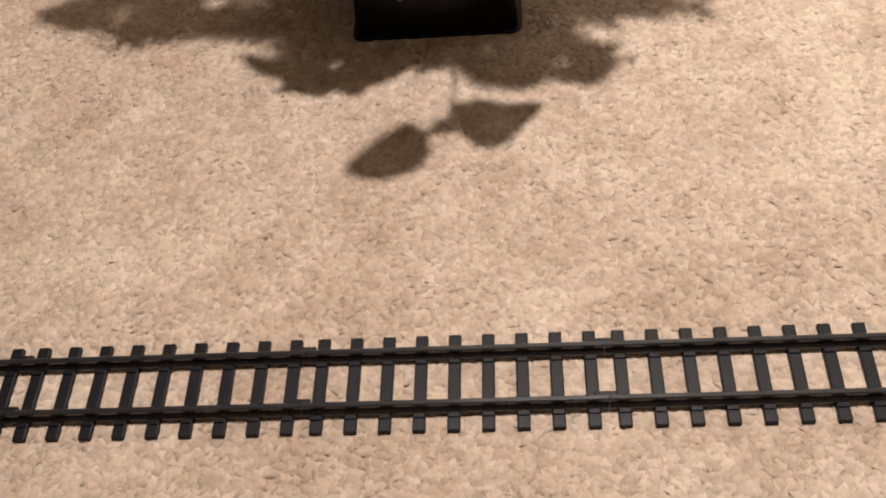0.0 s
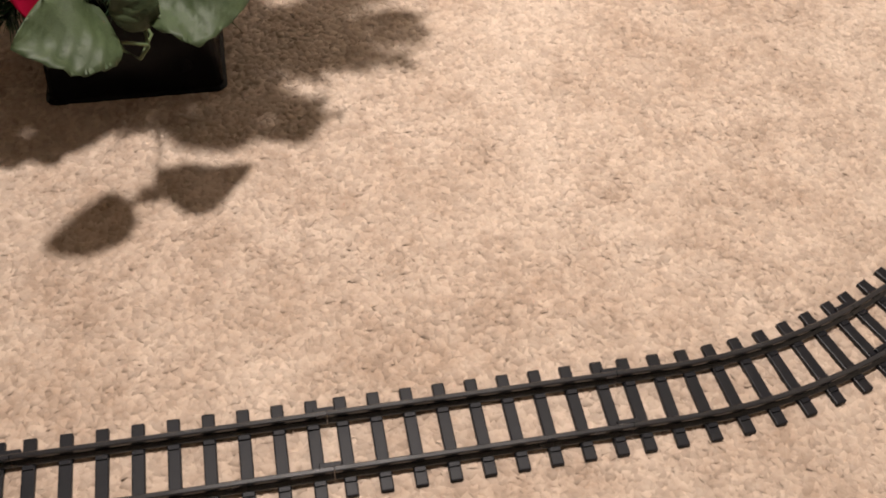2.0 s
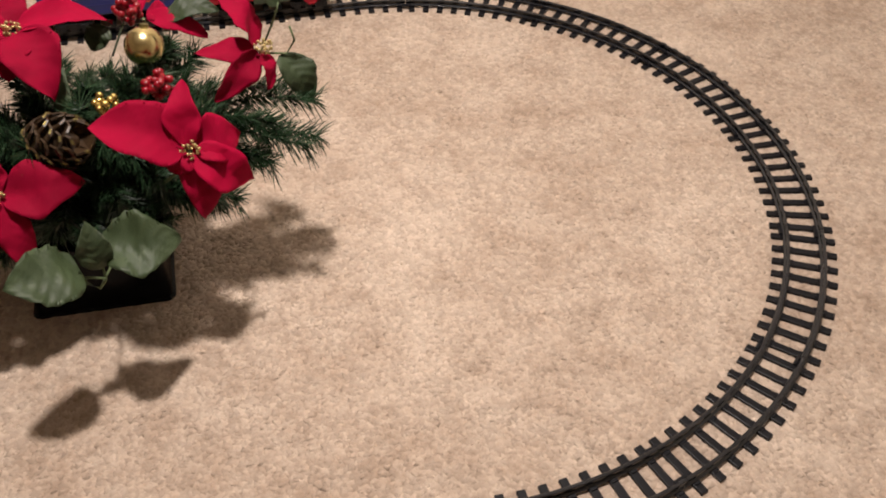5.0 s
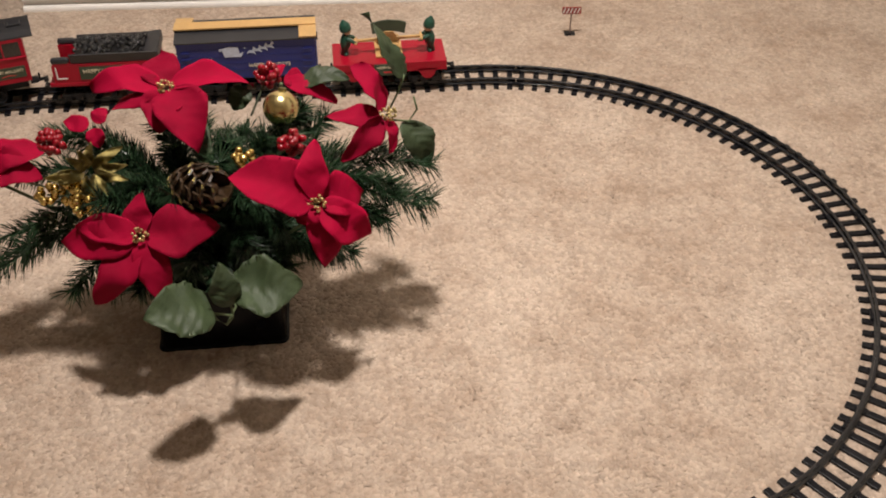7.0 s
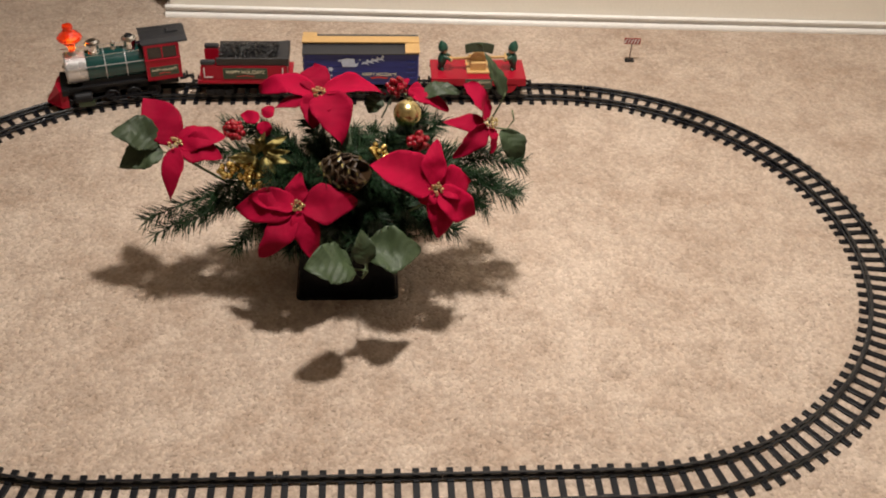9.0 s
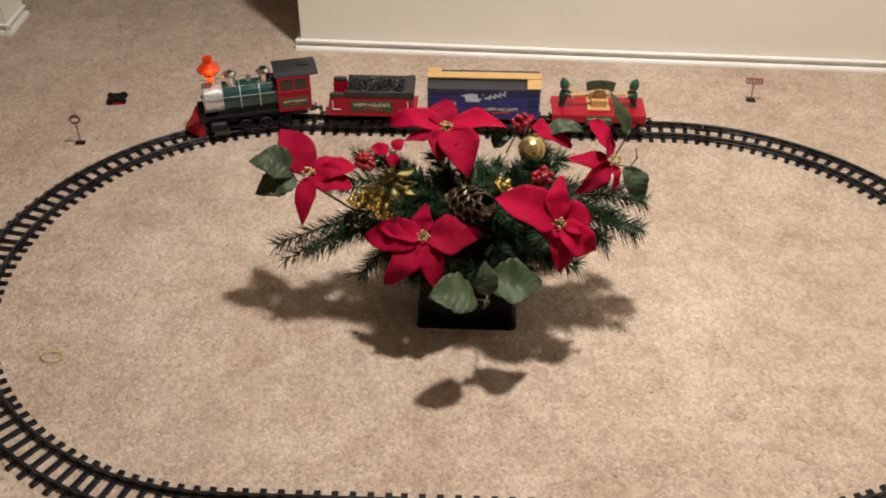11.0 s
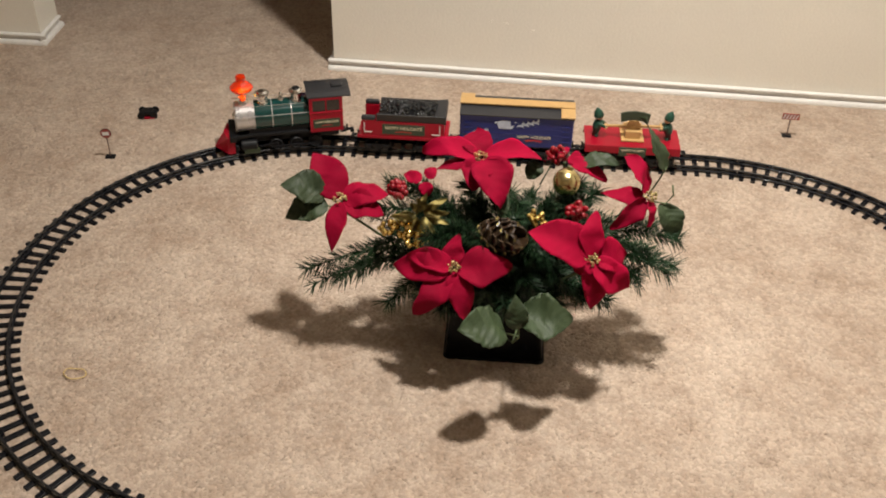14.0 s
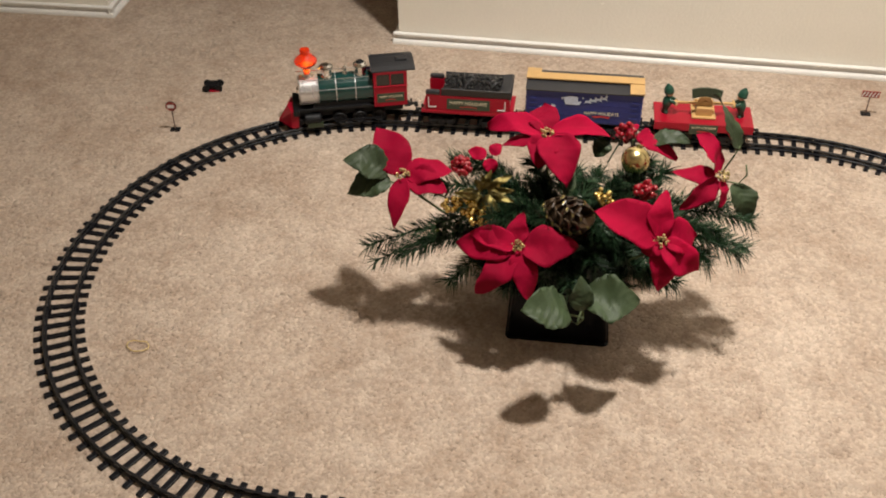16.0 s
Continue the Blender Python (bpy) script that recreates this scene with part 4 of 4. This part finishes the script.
def branch_to(tip, seed, needles=230, lift=0.03, start=None, length=0.026):
    s = Vector(start or (CX, CY, 0.11))
    t = Vector(tip)
    pts = [s.lerp(t, f) + Vector((0, 0, lift * math.sin(math.pi * f))) for f in (0, 0.25, 0.5, 0.75, 1)]
    part("pine_branch", pine_branch(pts, seed, needles, length), M_needle, plant)


for k, tip in enumerate(((-0.340, -0.087, 0.140), (-0.325, -0.100, 0.122), (-0.285, -0.100, 0.136), (-0.240, -0.085, 0.185), (-0.255, -0.02, 0.215), (0.225, -0.10, 0.19), (0.195, -0.085, 0.215), (-0.215, 0.0, 0.256), (-0.208, -0.100, 0.092),
                         (0.246, -0.050, 0.215), (0.243, -0.070, 0.178), (0.215, -0.01, 0.210), (0.185, -0.10, 0.170))):
    branch_to(tip, 200 + k, 400, 0.055, length=0.031)
rng = random.Random(11)
for k in range(42):
    a = 2 * math.pi * (k + rng.uniform(-0.3, 0.3)) / 42
    low = k % 3
    r = (0.13, 0.15, 0.12)[low] * rng.uniform(0.85, 1.15)
    z = (0.125, 0.175, 0.225)[low] + rng.uniform(-0.015, 0.015)
    if math.sin(a) < 0:
        r *= 0.70
    branch_to((CX + 1.15 * r * math.cos(a), CY + r * math.sin(a), z), 300 + k, 420, 0.03, length=0.030)
for k in range(20):
    branch_to((CX + rng.uniform(-0.12, 0.15), CY + rng.uniform(-0.08, 0.06), rng.uniform(0.205, 0.250)), 400 + k, 380, 0.012, length=0.030)
for k, tip in enumerate(((-0.15, -0.13, 0.125), (-0.02, -0.155, 0.145), (0.06, -0.15, 0.150), (0.10, -0.12, 0.15), (0.14, -0.11, 0.135), (0.05, -0.145, 0.118), (-0.12, -0.13, 0.112), (0.17, -0.06, 0.15), (-0.16, -0.09, 0.125), (0.12, -0.145, 0.165))):
    branch_to(tip, 450 + k, 420, 0.02, length=0.030)

for k, tip in enumerate(((-0.11, -0.09, 0.235), (-0.06, -0.10, 0.225), (0.03, -0.11, 0.225), (0.06, -0.09, 0.215), (-0.16, -0.06, 0.215), (0.12, -0.06, 0.225), (0.16, -0.05, 0.205),
                         (0.09, 0.02, 0.265), (0.12, 0.03, 0.245), (0.075, -0.030, 0.258), (0.045, -0.030, 0.256), (-0.01, -0.06, 0.245), (-0.20, -0.04, 0.20), (0.18, -0.09, 0.175), (0.02, -0.13, 0.165), (-0.06, -0.13, 0.15))):
    branch_to(tip, 600 + k, 460, 0.015, length=0.032)

# ornaments
ball = part("gold_ball", lathe([(0.0218 * math.sin(math.pi * i / 14), -0.0218 * math.cos(math.pi * i / 14)) for i in range(15)], 28, pose(0.065, -0.010, 0.284, -20, 10, 0)), M_ball, plant, "shiny gold ball ornament", smooth=True)
part("ball_cap", lathe([(0, 0.025), (0.005, 0.0245), (0.0055, 0.0205), (0.0055, 0.019)], 14, pose(0.065, -0.010, 0.284, -20, 10, 0)), M_goldleaf, ball)
for k, (c, label) in enumerate((((-0.192, -0.070, 0.293), ""), ((0.079, -0.090, 0.285), ""), ((0.050, 0.050, 0.296), ""))):
    berries("berry_cluster", c, 0.0150, 0.0043, 40, 500 + k, M_berry, "cluster of glossy red berries")
for k, (c, r) in enumerate((((0.022, -0.080, 0.259), 0.014), ((-0.181, -0.085, 0.231), 0.017), ((-0.150, -0.098, 0.228), 0.013), ((-0.207, -0.090, 0.234), 0.013), ((-0.166, -0.100, 0.224), 0.015))):
    berries("gold_berry_cluster", c, r, 0.0044, 24, 520 + k, M_gold, "cluster of shiny gold berries")
for k in range(14):
    a = rng.uniform(0, 6.28)
    c = Vector((-0.160, -0.075, 0.252))
    d = Vector((math.cos(a), -0.3 + 0.6 * math.sin(a * 2), math.sin(a))).normalized()
    part("gold_leaf", blade(c + d * 0.008, c + d * rng.uniform(0.04, 0.055), 0.017, (0.2, -0.8, 0.5), fold=0.5, ripple=0.45, seed=540 + k), M_goldleaf, plant, "glittered gold holly leaf", smooth=True)


def pine_cone(c, m):
    core = part("pine_cone", lathe([(0, -0.030), (0.012, -0.024), (0.017, -0.005), (0.013, 0.016), (0, 0.030)], 14, m), M_cone, plant, "brown pine cone with gilded tips", smooth=True)
    sc = None
    for i in range(64):
        f = (i + 0.5) / 64
        z = -0.027 + 0.054 * f
        r = 0.021 * math.sin(math.pi * (0.12 + 0.80 * f)) ** 0.8
        q = m @ pose(0, 0, z, 0, 0, i * 137.5) @ pose(r * 0.55, 0, 0, 0, -25 - 35 * f, 0)
        if sc is None:
            bm = bmesh.new()
            v = [bm.verts.new(p) for p in ((0, -0.003, 0), (0, 0.003, 0), (0.009, 0.0058, 0.0005), (0.0125, 0.0025, 0.0030), (0.0125, -0.0025, 0.0030), (0.009, -0.0058, 0.0005))]
            lo = [bm.verts.new(p.co - Vector((0, 0, 0.0016))) for p in v]
            bm.faces.new(v)
            bm.faces.new(lo[::-1])
            for x in range(6):
                bm.faces.new((v[x], v[(x + 1) % 6], lo[(x + 1) % 6], lo[x]))
            sc = part("scale", bm, M_cone, core, m=q)
        else:
            again(sc, core, q)
    tips = bmesh.new()
    for i in range(0, 64, 2):
        f = (i + 0.5) / 64
        r = 0.021 * math.sin(math.pi * (0.12 + 0.80 * f)) ** 0.8
        q = m @ pose(0, 0, -0.027 + 0.054 * f, 0, 0, i * 137.5) @ pose(r * 0.55, 0, 0, 0, -25 - 35 * f, 0) @ pose(0.0122, 0, 0.0026)
        add_box(tips, (0.0018, 0.0032, 0.0014), tuple(q.translation), 0, q.to_3x3().to_4x4())
    part("gilding", tips, M_goldleaf, core, "gold paint on the scale tips")


pine_cone(None, pose(-0.037, -0.100, 0.234, 25, 58, -12) @ Matrix.Diagonal((1.62, 1.62, 1.40, 1)))

# ---- small things on the carpet ----
def sign_base(ob, w=0.020, d=0.014):
    part("foot", box((w, d, 0.006), (0, 0, 0.003), 0.001), M_black, ob, "black plastic foot")


s = thing("stop_sign", "miniature red octagonal road sign on a black foot", "toy sign", "toy road signs", pose(-0.853, 0.420, 0, 0, 0, 8))
sign_base(s)
part("post", tube([(0, 0, 0.006), (0, 0, 0.056)], 0.0013, 8), M_post, s)
octa = [(0.0108 * math.cos(math.pi / 8 + i * math.pi / 4), 0.0108 * math.sin(math.pi / 8 + i * math.pi / 4)) for i in range(8)]
part("rim", extrude([(x * 1.08, y * 1.08) for x, y in octa], 0.0016, pose(0, -0.0012, 0.061, 90, 0, 0)), M_black, s)
part("panel", extrude(octa, 0.0014, pose(0, -0.0024, 0.061, 90, 0, 0)), M_signred, s, "red sign panel")
part("lettering_bar", box((0.0135, 0.0005, 0.0075), (0, -0.0040, 0.061)), M_white, s, "pale worn lettering")

s = thing("crossing_barrier_sign", "miniature red and white striped barrier sign on a black foot", "toy sign", "toy road signs", pose(0.586, 0.660, 0, 0, 0, -4))
sign_base(s)
part("post", tube([(0, 0, 0.006), (0, 0, 0.046)], 0.0014, 8), M_post, s)
part("panel", box((0.036, 0.002, 0.0145), (0, -0.0015, 0.0525), 0.0005), M_signred, s, "red sign panel")
for k in range(5):
    x = -0.0145 + k * 0.0068
    part("stripe", extrude([(x - 0.0030, -0.0052), (x - 0.0006, -0.0052), (x + 0.0034, 0.0052), (x + 0.0010, 0.0052)], 0.0005, pose(0, -0.0025, 0.0525, 90, 0, 0)), M_white, s, "pale diagonal stripe")

s = thing("round_sign", "miniature round dark red sign on a black foot", "toy sign", "toy road signs", pose(1.014, -0.166, 0, 0, 0, 12))
sign_base(s, 0.026, 0.022)
part("post", tube([(0, 0, 0.006), (0.002, 0, 0.056)], 0.0014, 8), M_post, s)
part("panel", lathe([(0, -0.001), (0.012, -0.001), (0.0125, 0), (0.012, 0.001), (0, 0.001)], 24, pose(0.002, -0.0015, 0.063) @ ACROSS), M_signred, s, "dark red disc")

s = thing("billboard", "miniature dark billboard with pale print on a black stand", "toy sign", "toy road signs", pose(-0.4655, 0.642, 0, 0, 0, 8))
part("foot", box((0.046, 0.013, 0.009), (0, 0, 0.0045), 0.001), M_black, s)
for d in (-1, 1):
    part("post", box((0.003, 0.003, 0.022), (d * 0.015, 0, 0.018)), M_black, s)
part("frame", box((0.056, 0.004, 0.031), (0, 0, 0.0425), 0.0008), M_black, s)
p = part("panel", box((0.052, 0.001, 0.027), (0, -0.0024, 0.0425)), M_signback, s, "dark purple printed panel")
for k, (x, z, w) in enumerate(((-0.013, 0.046, 0.018), (-0.013, 0.0405, 0.015))):
    part("lettering_bar", box((w, 0.0005, 0.0028), (x, -0.0031, z)), M_silverprint, p, "pale unreadable lettering")
star = [(0.009 * (1 if i % 2 == 0 else 0.5) * math.cos(i * math.pi / 6 + 0.3), 0.010 * (1 if i % 2 == 0 else 0.5) * math.sin(i * math.pi / 6 + 0.3)) for i in range(12)]
part("printed_shape", extrude(star, 0.0005, pose(0.013, -0.0028, 0.043, 90, 0, 0)), M_print, p, "pale printed shape")

s = thing("loose_wheel_truck", "spare black and red toy wheel truck lying on the carpet", "toy part", "", pose(-0.826, 0.596, 0, 0, 0, 10) @ Matrix.Diagonal((0.86, 0.86, 0.86, 1)))
bm = box((0.044, 0.024, 0.010), (0, 0, 0.012), 0.002)
add_box(bm, (0.030, 0.028, 0.008), (0, 0, 0.017), 0.002)
part("frame", bm, M_chassis, s)
part("plate", box((0.026, 0.012, 0.004), (0.004, -0.012, 0.005), 0.001), M_red, s, "red plastic plate")
for dx in (-0.016, 0.016):
    for sy in (-1, 1):
        part("wheel", lathe([(0, -0.003), (0.008, -0.003), (0.0095, 0), (0.0095, 0.003), (0, 0.003)], 16, pose(dx, sy * 0.014, 0.0125, 90, 0, 0) if sy < 0 else pose(dx, sy * 0.014, 0.0125, -90, 0, 0)), M_chassis, s)

bm = bmesh.new()
pts = [(0.0165 * math.cos(a) * (1 + 0.12 * math.cos(2 * a + 0.6)), 0.0125 * math.sin(a) * (1 + 0.10 * math.sin(3 * a)), 0.0075 + 0.001 * math.sin(3 * a)) for a in [2 * math.pi * i / 30 for i in range(31)]]
ob = part("rubber_band", add_tube(bm, pts, 0.0010, 6), M_band, None, smooth=True, m=pose(-0.694, -0.222, 0))
tagged(ob, "thin tan rubber band lying on the carpet", "rubber band")

# ---- carpet pile: leaning tufts, one sheet ----
def pile(x0, x1, y0, y1, step, height, seed):
    g = np.random.RandomState(seed)
    nx, ny = int((x1 - x0) / step), int((y1 - y0) / step)
    X, Y = np.meshgrid(x0 + (np.arange(nx) + 0.5) * step, y0 + (np.arange(ny) + 0.5) * step)
    cx = X.ravel() + g.uniform(-0.45, 0.45, X.size) * step
    cy = Y.ravel() + g.uniform(-0.45, 0.45, X.size) * step
    inside = (cx < -0.472) | (cy < 0.849 - 0.0405 * cx)     # none under the back wall
    cx, cy = cx[inside], cy[inside]
    n = cx.size
    # the pile is brushed this way and that in patches a few centimetres wide
    wave = np.zeros((2, n))
    for k in range(14):
        f, a, p = g.uniform(30, 120), g.uniform(0, 2 * np.pi), g.uniform(0, 2 * np.pi, 2)
        for c in (0, 1):
            wave[c] += np.sin(f * (cx * np.cos(a) + cy * np.sin(a)) + p[c]) / 4
    ang = g.uniform(0, 2 * np.pi, n)
    rad = step * g.uniform(1.5, 1.85, n)
    hh = height * (g.uniform(0.84, 1.04, n) + 0.07 * wave[0])
    lx = g.normal(0, 0.22 * step, n) + 0.12 * step * wave[0]
    ly = g.normal(0, 0.22 * step, n) + 0.12 * step * wave[1]
    V = np.zeros((n, 6, 3))
    for k in range(3):
        a = ang + k * np.pi * 2 / 3
        V[:, k, 0], V[:, k, 1], V[:, k, 2] = cx + rad * np.cos(a), cy + rad * np.sin(a), 0.0010
        V[:, 3 + k, 0] = cx + lx + 0.56 * rad * np.cos(a + 0.4)
        V[:, 3 + k, 1] = cy + ly + 0.56 * rad * np.sin(a + 0.4)
        V[:, 3 + k, 2] = hh * (1 + (0.0, 0.07, -0.07)[k])
    first = (np.arange(n) * 6)[:, None]
    quads = np.concatenate([first + np.array(q) for q in ([0, 1, 4, 3], [1, 2, 5, 4], [2, 0, 3, 5])])
    tris = first + np.array([3, 4, 5])
    loops = np.concatenate([quads.ravel(), tris.ravel()]).astype(np.int32)
    starts = np.concatenate([np.arange(len(quads)) * 4, len(quads) * 4 + np.arange(n) * 3]).astype(np.int32)
    me = bpy.data.meshes.new("carpet_pile")
    me.vertices.add(n * 6)
    me.vertices.foreach_set("co", V.reshape(-1))
    me.loops.add(len(loops))
    me.loops.foreach_set("vertex_index", loops)
    me.polygons.add(len(starts))
    me.polygons.foreach_set("loop_start", starts)
    me.update(calc_edges=True)
    me.materials.append(M_pile)
    ob = new("carpet_pile", me)
    ob.parent, ob.matrix_parent_inverse = floor, floor.matrix_basis.inverted()
    return tagged(ob, "beige cut-pile carpet tufts", kind="stuff")


pile(-1.55, 1.37, -0.70, 0.902, 0.0048, 0.0031, 3)
pile(-1.80, -0.470, 0.902, 1.55, 0.0048, 0.0031, 4)
